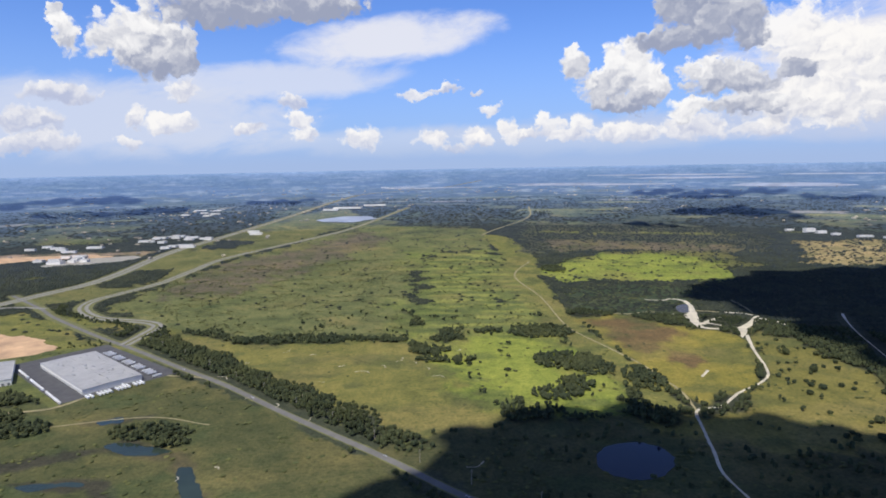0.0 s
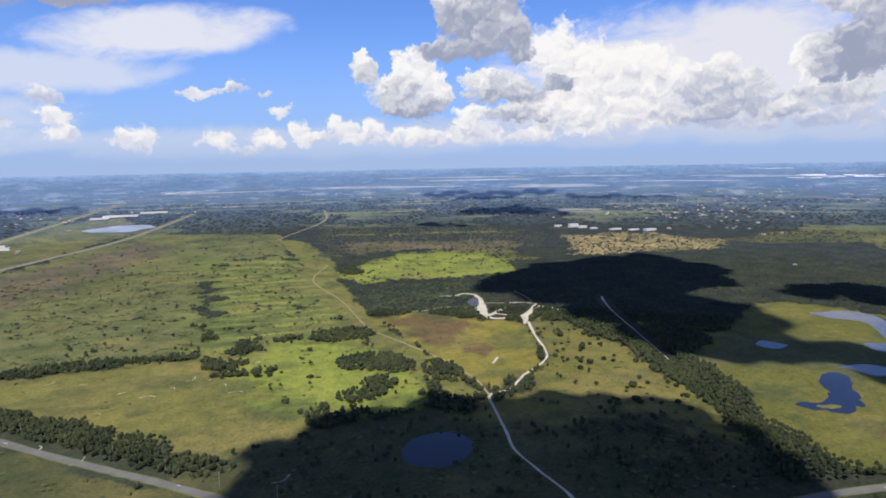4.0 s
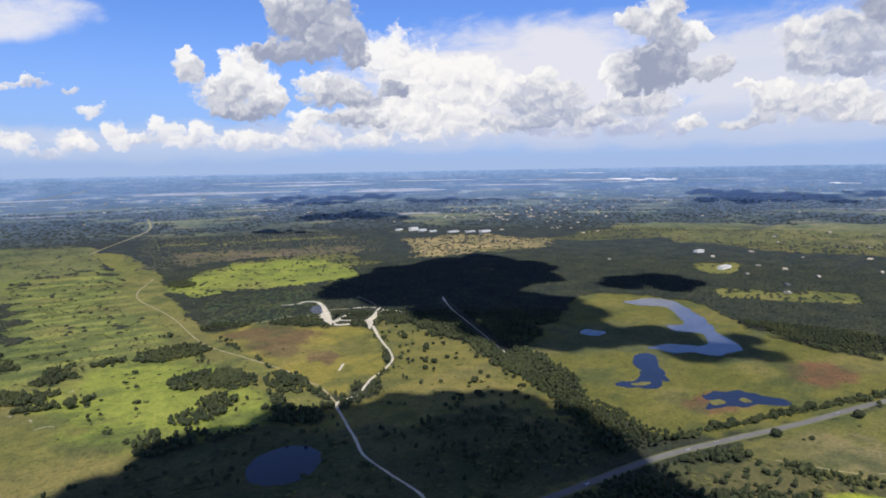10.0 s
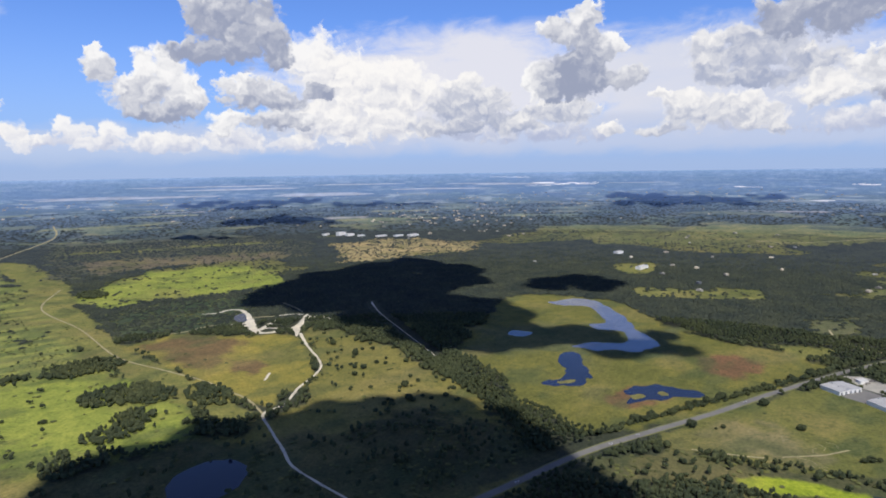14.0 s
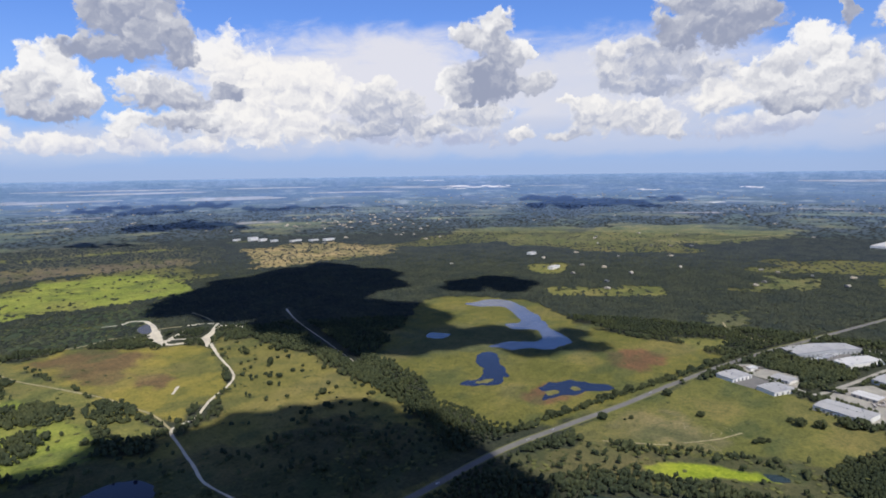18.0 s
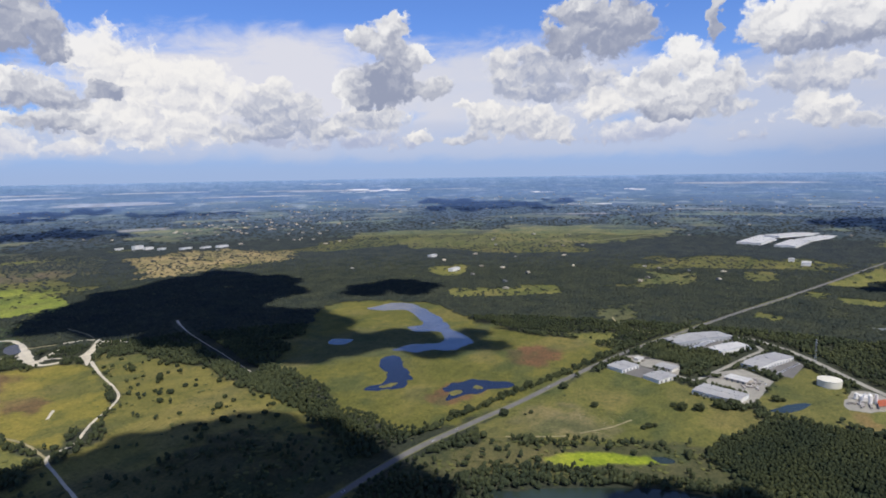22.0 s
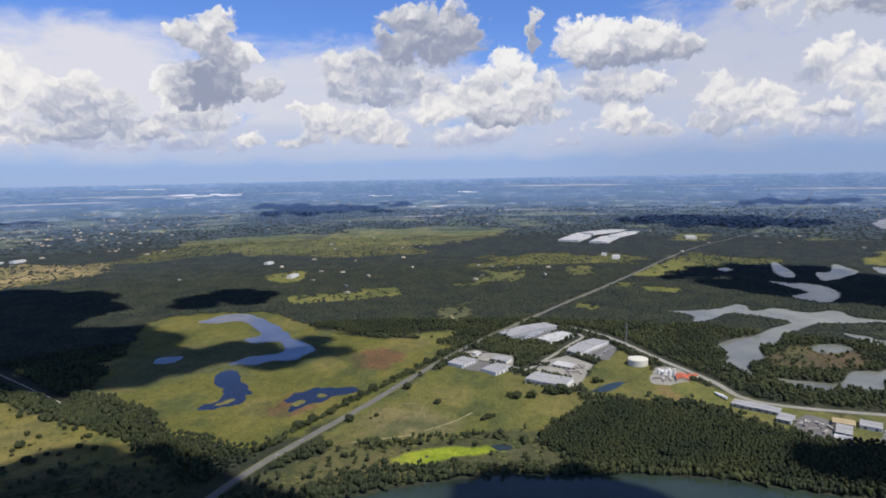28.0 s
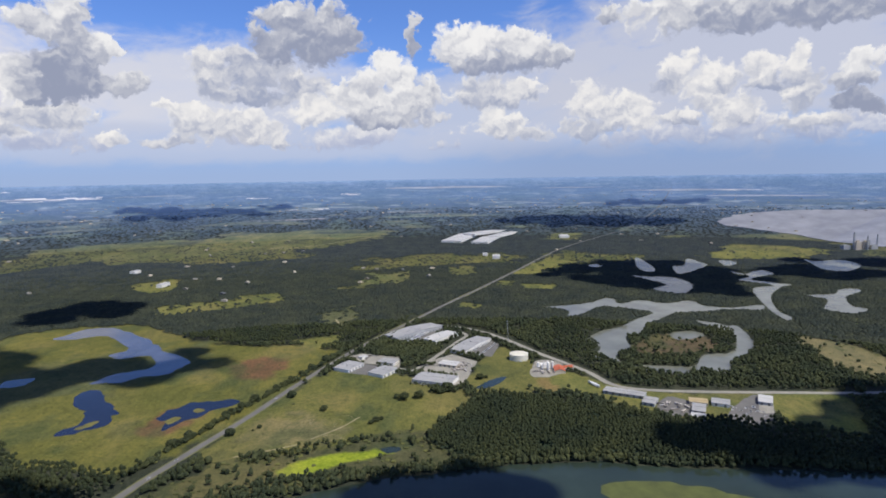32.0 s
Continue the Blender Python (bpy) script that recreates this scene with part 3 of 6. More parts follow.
region(OLIVE, 0.0, 0.03, 12, (-642, 1335), (-521, 1248), (-405, 1186), (-256, 1180), (-78, 1194), (-31, 1070), (35, 952), (83, 805), (60, 690), (5, 700), (-69, 775), (-200, 900), (-377, 1069), (-579, 1241))
region((0.145, 0.178, 0.042), 0.015, 0.45, 110, (-115, 2409), (285, 2518), (261, 1981), (253, 1380), (192, 1200), (-78, 1194))
region(LUSH, 0.01, 0.10, 55, (-78, 1194), (192, 1200), (250, 1329), (269, 1051), (269, 911), (229, 780), (170, 800), (73, 867), (35, 952), (-31, 1070))
region(LUSH, 0.02, 0.10, 40, (389, 2079), (585, 2319), (772, 2295), (930, 2203), (905, 1807), (752, 1735), (512, 1762), (350, 1779), (261, 1981))
region(GRASS, 0.0, 0.08, 10, (182, 3123), (316, 2907), (350, 2281), (300, 1886), (290, 1378), (326, 1115), (342, 883), (353, 817), (300, 830), (258, 1050), (220, 1306), (151, 1890), (221, 2223))
region((0.05, 0.07, 0.03), 0.30, 0.8, 30, (327, 1659), (480, 1765), (642, 1665), (768, 1733), (646, 1520), (509, 1383), (399, 1367), (290, 1404))
region((0.205, 0.190, 0.036), 0.0, 0.02, 15, (280, 1352), (399, 1367), (516, 1235), (586, 1206), (548, 1026), (488, 917), (371, 835), (338, 906), (316, 1114))
region(MARSH, 0.0, 0.02, 25, (305, 1324), (417, 1339), (485, 1216), (427, 1122), (368, 1075), (331, 1169))
region(MARSH, 0.0, 0.02, 15, (410, 1106), (451, 1074), (467, 1027), (421, 1001), (396, 1040))
region((0.158, 0.154, 0.036), 0.02, 0.08, 20, (631, 1240), (673, 1162), (696, 931), (640, 693), (590, 540), (473, 420), (300, 480), (150, 600), (100, 720), (230, 800), (354, 784), (490, 893), (531, 972))
region((0.075, 0.082, 0.028), 0.06, 0.6, 20, (-110, 690), (20, 790), (250, 800), (480, 600), (500, 470), (400, 449), (260, 476), (130, 535), (20, 612))
region((0.128, 0.132, 0.026), 0.0, 0.0, 14, (1190, 1127), (1284, 1118), (1379, 899), (1226, 676), (1189, 508), (1209, 395), (1159, 339), (959, 358), (817, 393), (699, 421), (664, 456), (640, 501), (660, 600), (735, 699), (763, 866), (901, 947))
region((0.09, 0.105, 0.035), 0.0, 0.0, 40, (763, 866), (963, 940), (1106, 813), (1113, 712), (1210, 653), (1071, 553), (976, 580), (921, 665), (848, 742), (775, 788))
region(RUST, 0.0, 0.05, 20, (1065, 513), (1141, 487), (1120, 426), (1008, 408), (991, 465))
region(RUST, 0.0, 0.0, 12, (765, 526), (812, 514), (852, 512), (845, 460), (800, 460), (773, 475), (754, 503))
region((0.122, 0.132, 0.030), 0.0, 0.01, 8, (1074, 292), (1029, 186), (968, 93), (914, 54), (779, 116), (717, 258), (690, 344), (690, 400), (862, 366), (1001, 335))
region((0.17, 0.16, 0.065), 0.0, 0.0, 35, (850, 300), (830, 250), (760, 260), (705, 330), (760, 340))
region((0.075, 0.082, 0.030), 0.10, 0.7, 12, (690, 345), (730, 240), (790, 150), (800, 60), (735, 30), (690, 60), (660, 160), (610, 290), (520, 420), (600, 410))
region((0.24, 0.31, 0.02), 0.0, 0.06, 4, (668, 277), (694, 258), (722, 215), (737, 170), (730, 138), (706, 175), (676, 225), (660, 264))
region((0.17, 0.165, 0.045), 0.0, 0.02, 10, (960, 75), (1060, 20), (1120, -20), (1060, -110), (1010, -165), (966, -240), (940, -320), (858, -375), (868, -323), (935, -250), (957, -150), (965, -20))
region((0.17, 0.19, 0.035), 0.0, 0.02, 8, (961, -408), (973, -538), (809, -475), (858, -383))
region(TAN, 0.10, 0.1, 60, (1516, 2611), (1756, 2611), (1976, 2455), (2037, 2118), (1838, 1880), (1563, 2019), (1198, 1962))
region((0.14, 0.15, 0.05), 0.03, 0.2, 60, (2442, 1937), (2958, 1940), (3509, 1667), (4038, 1273), (3864, 702), (3296, 725), (2921, 925), (2620, 1386), (2359, 1631))
region(GRASS, 0.05, 0.1, 25, (1905, 1271), (2020, 1181), (1911, 1058), (1765, 1035), (1760, 1147))
region(GRASS, 0.08, 0.1, 25, (1563, 971), (1687, 813), (1777, 674), (1653, 645), (1537, 775), (1465, 880))
region(GRASS, 0.02, 0.05, 15, (1247, 454), (1299, 368), (1231, 350), (1185, 408))
region((0.10, 0.11, 0.045), 0.10, 0.3, 25, (1486, 478), (1588, 416), (1490, 363), (1373, 402), (1398, 451))
region(GRASS, 0.02, 0.05, 40, (2572, -788), (3028, -1086), (2949, -1319), (2735, -1419), (2480, -1112), (2487, -850))
region((0.17, 0.16, 0.07), 0.03, 0.1, 15, (1345, -624), (1254, -686), (1103, -709), (985, -636), (1139, -594))
region((0.035, 0.05, 0.022), 1.0, 0.2, 6, (772, 108), (908, 46), (936, -4), (903, -130), (848, -224), (820, -306), (768, -448), (745, -490), (722, -472), (733, -172), (726, -69), (706, 32), (745, 90))
region((0.09, 0.11, 0.03), 0.0, 0.02, 8, (672, -95), (685, -155), (668, -210), (654, -249), (637, -270), (605, -294), (580, -116), (620, -55))
region((0.078, 0.088, 0.028), 0.0, 0.3, 14, (-900, 938), (-700, 880), (-568, 904), (-487, 1020), (-335, 920), (-140, 732), (3, 578), (100, 520), (-100, 300), (-504, 400), (-900, 600))
region((0.12, 0.14, 0.04), 0.0, 0.1, 10, (-1000, 1300), (-720, 1200), (-640, 1190), (-500, 1050), (-520, 1000), (-590, 880), (-900, 1000))
region((0.13, 0.14, 0.045), 0.0, 0.15, 25, (-1150, 1560), (-960, 1640), (-880, 2110), (-720, 2830), (-480, 3900), (-900, 5500), (-1130, 4300), (-1150, 3200), (-1170, 2600), (-1100, 2000))
region((0.30, 0.24, 0.16), 0.0, 0.0, 40, (-2100, 2100), (-1500, 2500), (-1250, 2500), (-1250, 2650), (-1900, 2600), (-2600, 2300))
region(GRASS, 0.05, 0.1, 30, (-1000, 1330), (-960, 1480), (-850, 1430), (-700, 1370), (-720, 1290), (-850, 1350))
region((0.075, 0.082, 0.046), 0.22, 0.4, 60, (330, 2330), (600, 2420), (1000, 2350), (1200, 2250), (1500, 2700), (1300, 3600), (500, 3600), (350, 2900))
region(HEATH, 0.05, 0.4, 30, (450, 2420), (800, 2400), (1120, 2300), (1200, 2500), (800, 2700), (480, 2760))
region((0.105, 0.088, 0.042), 0.12, 0.5, 18, (1330, -330), (1330, -430), (1230, -420), (1160, -340), (1180, -260), (1260, -260))
region(GRASS, 0.02, 0.1, 15, (-1300, 1300), (-1060, 1500), (-960, 1415), (-760, 1250), (-650, 1165), (-800, 1180), (-1000, 1290))
region(WOODS, 0.9, 0.2, 25, (-1095, 1800), (-1000, 1790), (-930, 1900), (-960, 2150), (-1085, 2100))
region(WOODS, 0.9, 0.2, 25, (-1100, 2650), (-950, 2700), (-900, 2900), (-1100, 3000))
region((0.190, 0.150, 0.052), 0.0, 0.0, 12, (1015, -60), (1040, -110), (1000, -165), (965, -150), (970, -60))
for gx, gy, gw, gl, gc in ((3450, -330, 160, 420, GRASS), (2600, 60, 110, 260, GRASS), (2300, -160, 100, 200, GRASS), (2050, 420, 120, 240, BUSHY), (2500, 3700, 900, 160, GRASS), (900, 4600, 700, 200, GRASS), (1500, 5400, 600, 260, GRASS), (3200, 4300, 500, 200, GRASS), (900, 3000, 900, 60, GRASS), (1700, -60, 60, 150, BUSHY), (-2500, 4200, 700, 120, GRASS), (300, 6500, 900, 300, GRASS), (5200, 5200, 700, 300, BUSHY)):
    ang = math.atan2(gx, gy)
    region(gc, 0.04, 0.1, 40, *[(gx + gw / 2 * sx * math.cos(ang) + gl / 2 * sy * math.sin(ang), gy - gw / 2 * sx * math.sin(ang) + gl / 2 * sy * math.cos(ang)) for sx, sy in ((-1, -1), (1, -0.8), (1.1, 1), (-0.9, 0.8))])


region(GRASS, 0.02, 0.05, 10, (2126, -5), (2113, -101), (2278, -160), (2469, -251), (2553, -179), (2350, -91))
region(GRASS, 0.03, 0.05, 10, (1940, -48), (1940, -153), (1845, -156), (1855, -55))
region(GRASS, 0.05, 0.05, 10, (1990, 23), (1990, -31), (1905, -22), (1915, 31))
region((0.12, 0.13, 0.04), 0.05, 0.1, 20, (2282, 226), (2324, 144), (2150, 94), (2090, 188))
region(GRASS, 0.05, 0.1, 12, (1650, 126), (1630, 64), (1570, 70), (1590, 122))
region((0.062, 0.068, 0.026), 0.16, 0.8, 22, (440, 705), (527, 673), (549, 600), (599, 546), (584, 469), (561, 426), (458, 455), (398, 507), (393, 591))
region((0.135, 0.140, 0.036), 0.0, 0.05, 6, (1015, 79), (1047, 64), (1133, 44), (1220, 13), (1188, -9), (1124, -47), (938, -43), (953, 56))
region((0.130, 0.145, 0.036), 0.0, 0.05, 6, (1083, -69), (1064, -111), (988, -182), (962, -253), (986, -517), (877, -464), (882, -383), (850, -311), (858, -260), (877, -216), (940, -137), (971, -85))
region((0.13, 0.135, 0.036), 0.0, 0.02, 5, (1002, 202), (1035, 174), (988, 153), (954, 86), (969, 69), (935, 67), (938, 190))
MUD = (0.050, 0.052, 0.026)
region(MUD, 0.0, 0.3, 8, (-450, 750), (-408, 756), (-370, 742), (-335, 722), (-300, 690), (-278, 650), (-255, 605), (-290, 600), (-312, 640), (-335, 690), (-390, 705), (-430, 716))
region(MUD, 0.0, 0.3, 8, (-557, 692), (-523, 709), (-465, 730), (-434, 742), (-416, 722), (-475, 704), (-513, 683), (-541, 670))
region(MUD, 0.0, 0.2, 7, (-500, 646), (-443, 660), (-400, 655), (-385, 648), (-361, 609), (-371, 604), (-405, 628), (-467, 618))
region(MUD, 0.0, 0.2, 7, (-520, 815), (-470, 836), (-420, 838), (-430, 828), (-463, 806), (-495, 800))

rf = random.Random(31)
for k in range(84):   # strips of pale field and bare ground on the far plain
    fa, fd, fw, fl = radians(rf.uniform(-40, 125)), rf.uniform(3900, 14000), rf.uniform(250, 1100), rf.uniform(60, 260)
    fx, fy = fd * math.sin(fa), fd * math.cos(fa)
    region(rf.choice(((0.19, 0.20, 0.12), (0.24, 0.24, 0.20), (0.15, 0.18, 0.09), (0.30, 0.29, 0.26))), 0.03, 0.0, 40, *[(fx + fw / 2 * sx * math.cos(fa) + fl / 2 * sy * math.sin(fa), fy - fw / 2 * sx * math.sin(fa) + fl / 2 * sy * math.cos(fa)) for sx, sy in ((-1, -1), (1, -0.7), (1.1, 0.9), (-0.9, 0.8))])


HAZE_BLUE = np.array((0.062, 0.098, 0.160))   # blue of the haze, painted into the far ground


def cover(px, py):
    """Colour with painted haze, tree cover and scrub cover at points of the plan."""
    d = np.hypot(px, py)
    n1 = fbm(px / 60, py / 60) - 0.5
    n3 = fbm(px / 17 + 3, py / 17) - 0.5
    n2 = fbm(px / 900 + 40, py / 900, None, 5) - 0.5
    col = np.tile(np.array(WOODS), (len(px), 1)) * (1 + 0.8 * n2)[:, None]
    # haze put into the ground colour, more of it with distance
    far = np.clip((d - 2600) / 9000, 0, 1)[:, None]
    col = col * (1 - far) + far * HAZE_BLUE * (1 + 1.1 * n2)[:, None]
    glade = np.clip((fbm(px / 420 + 7, py / 420 + 3, None, 3) - 0.62) * 12, 0, 1) * (d > 1900)
    col = col * (1 - glade[:, None] * 0.6) + np.array(GRASS) * glade[:, None] * 0.6 * (1 - 0.4 * far)
    trees, scrubs = np.where(glade > 0.5, 0.1, 0.95), np.full(len(px), 0.3)
    for colour, t, s, edge, poly in REGIONS:
        lo, hi = poly.min(0) - edge * 2, poly.max(0) + edge * 2
        near = np.nonzero((px > lo[0]) & (px < hi[0]) & (py > lo[1]) & (py < hi[1]))[0]
        if not len(near):
            continue
        sd = inside(px[near], py[near], poly) + n1[near] * edge * 3.2 + n3[near] * (edge + 6) * 1.5
        m = np.clip(sd / max(5, edge * 0.9) + 0.5, 0, 1)[:, None]
        col[near] = col[near] * (1 - m) + np.array(colour) * m
        trees[near] = np.where(m[:, 0] > 0.5, t, trees[near])
        scrubs[near] = np.where(m[:, 0] > 0.5, s, scrubs[near])
    open_land = np.clip(1 - trees * 2, 0, 1)
    furrow = np.clip(inside(px, py, REGIONS[3][4]) / 80, 0, 1) * np.clip(np.sin(py / 10 + 6 * fbm(px / 140, py / 80)) * 2.6 * (fbm(px / 60 + 4, py / 14) + 0.2), 0, 1)
    ridge = np.clip(inside(px, py, REGIONS[3][4]) / 80, 0, 1)[:, None] * 0.35
    col = col * (1 - ridge) + ridge * np.array((0.07, 0.095, 0.035))
    col = col * (1 - 0.75 * furrow[:, None]) + 0.75 * furrow[:, None] * np.array((0.23, 0.26, 0.055))
    damp = (np.clip((fbm(px / 70 + 11, py / 45 + 2, None, 5) - 0.53) * 7, 0, 1) * open_land * 0.6)[:, None]
    dry = (np.clip((fbm(px / 130 + 51, py / 90 + 8, None, 5) - 0.56) * 7, 0, 1) * open_land * 0.4)[:, None]
    col = col * (1 - damp) + np.array((0.060, 0.085, 0.026)) * damp
    col = col * (1 - dry) + np.array((0.185, 0.165, 0.055)) * dry
    col = col * (1 + open_land[:, None] * np.array((0.11, 0.03, 0.0)))
    # blue raised over all the land, as haze veils it
    col[:, 2] = col[:, 2] * 1.2 + 0.012
    # woods, fields and settled strips of the far plain, streaked to fit the camera's view; hazier with distance
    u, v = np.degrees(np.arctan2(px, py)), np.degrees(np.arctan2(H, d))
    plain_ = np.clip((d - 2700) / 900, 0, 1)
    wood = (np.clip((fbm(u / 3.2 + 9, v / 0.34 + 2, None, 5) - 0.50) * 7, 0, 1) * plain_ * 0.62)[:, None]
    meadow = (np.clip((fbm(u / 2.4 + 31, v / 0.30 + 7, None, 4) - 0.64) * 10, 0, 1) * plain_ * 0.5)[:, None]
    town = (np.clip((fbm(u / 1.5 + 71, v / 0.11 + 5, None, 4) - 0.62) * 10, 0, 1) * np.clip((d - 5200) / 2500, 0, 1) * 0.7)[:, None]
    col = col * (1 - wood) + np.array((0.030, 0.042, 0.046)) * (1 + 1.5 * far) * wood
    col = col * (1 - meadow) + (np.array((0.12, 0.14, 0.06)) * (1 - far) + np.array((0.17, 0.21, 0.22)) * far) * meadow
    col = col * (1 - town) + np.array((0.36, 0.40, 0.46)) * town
    # haze blue mixed over all far cover, palest at the skyline
    col = col * (1 - 0.7 * far) + 0.7 * far * HAZE_BLUE
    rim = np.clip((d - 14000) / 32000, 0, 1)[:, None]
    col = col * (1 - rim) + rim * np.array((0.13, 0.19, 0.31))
    return col, trees, scrubs


def build_ground():
    """One sheet out to the skyline: the land, and the far distance as a backdrop with painted, glowing haze that joins
    it edge to edge.
    """
    az = np.radians(np.concatenate([np.arange(-46, 131, 0.2), np.arange(131, 314, 3.0)]))
    r = np.concatenate([[0.02, 60, 150, 260, 360, 440], H / np.linspace(0.70, 0.105, 210), H / np.linspace(0.104, 0.0062, 170)])
    A, R = np.meshgrid(az, r)
    p = np.stack([(R * np.sin(A)).ravel(), (R * np.cos(A)).ravel(), np.zeros(A.size)], 1)
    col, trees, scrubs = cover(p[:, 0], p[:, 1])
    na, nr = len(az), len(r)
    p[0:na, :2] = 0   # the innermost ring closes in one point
    # alpha: share of emitted haze, growing with distance
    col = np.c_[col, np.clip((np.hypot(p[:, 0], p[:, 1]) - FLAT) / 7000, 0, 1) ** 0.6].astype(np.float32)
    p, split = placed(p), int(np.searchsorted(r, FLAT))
    for name, j0, j1, mat, label in (("ground", 0, split, LAND, "flat green country of pasture, marsh and woodland"), ("backdrop", split, nr - 1, HAZE_LAND, "far plain of woods, fields and lakes with painted blue haze")):
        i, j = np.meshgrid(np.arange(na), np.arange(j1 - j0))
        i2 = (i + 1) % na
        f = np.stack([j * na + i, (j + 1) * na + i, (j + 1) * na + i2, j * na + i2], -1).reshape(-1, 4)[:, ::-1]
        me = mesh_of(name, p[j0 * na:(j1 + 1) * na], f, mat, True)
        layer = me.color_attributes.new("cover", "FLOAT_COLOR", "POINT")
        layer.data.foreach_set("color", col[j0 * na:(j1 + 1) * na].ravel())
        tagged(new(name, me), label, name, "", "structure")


build_ground()


# ---------------------------------------------------------------- roads, tracks, water
MAIN_ROAD = [(-1250, 1720), (-1052, 1542), (-951, 1441), (-750, 1268), (-619, 1166), (-479, 1049), (-364, 956), (-231, 832), (-79, 697), (21, 602), (130, 525), (260, 470), (400, 443), (581, 432), (700, 409), (835, 378), (961, 356), (1185, 305), (1394, 238), (1616, 166), (1843, 86), (2175, -25), (2878, -262), (3500, -560), (4200, -860), (7295, -1812), (16000, -4200)]
HIGHWAY = [(-1900, 1180), (-1300, 1480), (-1160, 1752), (-1120, 1999), (-1179, 2593), (-1152, 3245), (-1126, 4362), (-1111, 6518), (-950, 7983), (20, 9907), (900, 14000)]
RAMP = [(-655, 1195), (-652, 1279), (-656, 1345), (-690, 1377), (-734, 1395), (-827, 1425), (-901, 1486), (-949, 1557), (-963, 1634), (-938, 1723), (-893, 1883), (-884, 2111), (-870, 2382), (-732, 2810), (-570, 3306), (-467, 3875), (-300, 5200)]
ribbon("verge", MAIN_ROAD[:17], [32, 32, 26, 16, 14, 14, 14, 14, 15], 0.10, VERGE, "mown dry grass strip along the paved road", "verge", 0.25)
ribbon("verge", HIGHWAY, 60, 0.10, VERGE, "mown dry grass strip beside the highway", "verge", 0.2)
ribbon("verge", RAMP, 44, 0.14, VERGE, "mown dry grass strip along the looping road", "verge", 0.2)
ribbon("road", MAIN_ROAD, [10] * 15 + [9, 8] + [8] * 40, 0.25, GREY_ASPHALT, "long straight pale grey two-lane asphalt road", "road", spare=1)
ribbon("verge", MAIN_ROAD[16:22], [15, 12, 20, 10, 18, 12, 10], 0.10, VERGE, "ragged grass strip along the straight road", "verge", 0.5, spare=-2)
for off in (-8, 8):
    c = spline(RAMP, 25)
    d = np.gradient(c, axis=0)
    d /= np.linalg.norm(d, axis=1)[:, None]
    ribbon("road", [(p[0] - q[1] * off, p[1] + q[0] * off) for p, q in zip(c, d)], 9, 0.30, ASPHALT, "pale carriageway with a tight S bend", "road", step=14)
for off in (-11, 11):
    c = spline(HIGHWAY, 60)
    d = np.gradient(c, axis=0)
    d /= np.linalg.norm(d, axis=1)[:, None]
    ribbon("highway", [(p[0] - q[1] * off, p[1] + q[0] * off) for p, q in zip(c, d)], 15, 0.28, ASPHALT, "pale carriageway of a divided highway", "highway", step=40)
ribbon("road", [(-1350, 1500), (-1150, 1560), (-1040, 1545)], 14, 0.34, ASPHALT, "grey asphalt link road to the highway", "road")
ribbon("road", [(1330, 48), (1268, -2), (1169, -67), (1069, -140), (997, -177), (977, -227), (973, -316), (977, -450), (981, -543), (1000, -700), (1050, -900)], 11, 0.25, CONCRETE, "pale concrete road curving behind the yards", "road", spare=12)
ribbon("road", [(1320, 260), (1345, 225), (1376, 120), (1330, 48)], 9, 0.30, CONCRETE, "pale access road beside the warehouses", "road", spare=12)
ribbon("road", [(1067, 200), (1060, 185), (1057, 167), (1119, 144), (1185, 122), (1246, 104), (1304, 86), (1332, 106)], 8, 0.22, CONCRETE, "pale concrete service road between the sheds", "road", spare=8)
ribbon("dirt_track", [(310, 400), (313, 490), (319, 531), (313, 590), (310, 645), (321, 692), (336, 758), (352, 818), (393, 833), (442, 882), (499, 926), (535, 975), (573, 1098), (606, 1190)], [3.5, 3.5, 4, 4.5, 4, 4.5, 7], 0.20, SAND, "winding white sand track through the pasture", "dirt track", 0.5, step=6)
ribbon("dirt_track", [(352, 818), (359, 891), (351, 948), (340, 1021), (303, 1140), (262, 1285), (253, 1571), (220, 1892), (305, 2171)], [4, 4, 3, 3, 4, 4], 0.18, TRACK, "thin faded track across the meadow", "dirt track", 0.6, step=8)
ribbon("dirt_track", [(185, 3021), (257, 3226), (564, 4042), (700, 5000)], 9, 0.16, TRACK, "pale track in a grassy corridor", "dirt track", 0.4, step=20)
ribbon("dirt_track", [(900, 1345), (887, 1322), (836, 1207), (775, 1030), (711, 846)], [7, 2.2, 2, 1.6, 1.4], 0.18, SAND, "straight white service track along the canal", "dirt track", 0.6, step=8, spare=12)
sheet("sand_clearing", [(600, 1236), (600, 1210), (587, 1170), (610, 1200), (635, 1239), (661, 1273), (691, 1307), (707, 1343), (689, 1327), (647, 1275), (621, 1252)], 0.24, SAND, "bright white sand clearing in the scrub", "sand", 3, step=4)
ribbon("dirt_track", [(695, 1317), (709, 1301), (722, 1285), (723, 1260)], [9, 7, 4], 0.22, SAND, "white sand spur", "dirt track", 0.5, step=5)
ribbon("dirt_track", [(698, 1347), (679, 1365), (647, 1376)], [7, 8, 9], 0.20, SAND, "white sand track between sandy scrapes", "dirt track", 0.6, step=5)
ribbon("dirt_track", [(707, 1366), (717, 1426), (720, 1502)], 4, 0.18, TRACK, "faint sand spur", "dirt track", 0.6, step=5)
ribbon("dirt_track", [(511, 1524), (549, 1511), (576, 1525), (601, 1504), (597, 1453)], [4, 7, 8, 9, 12], 0.16, SAND, "white sand bank above a small pool", "sand", 0.6, step=5)
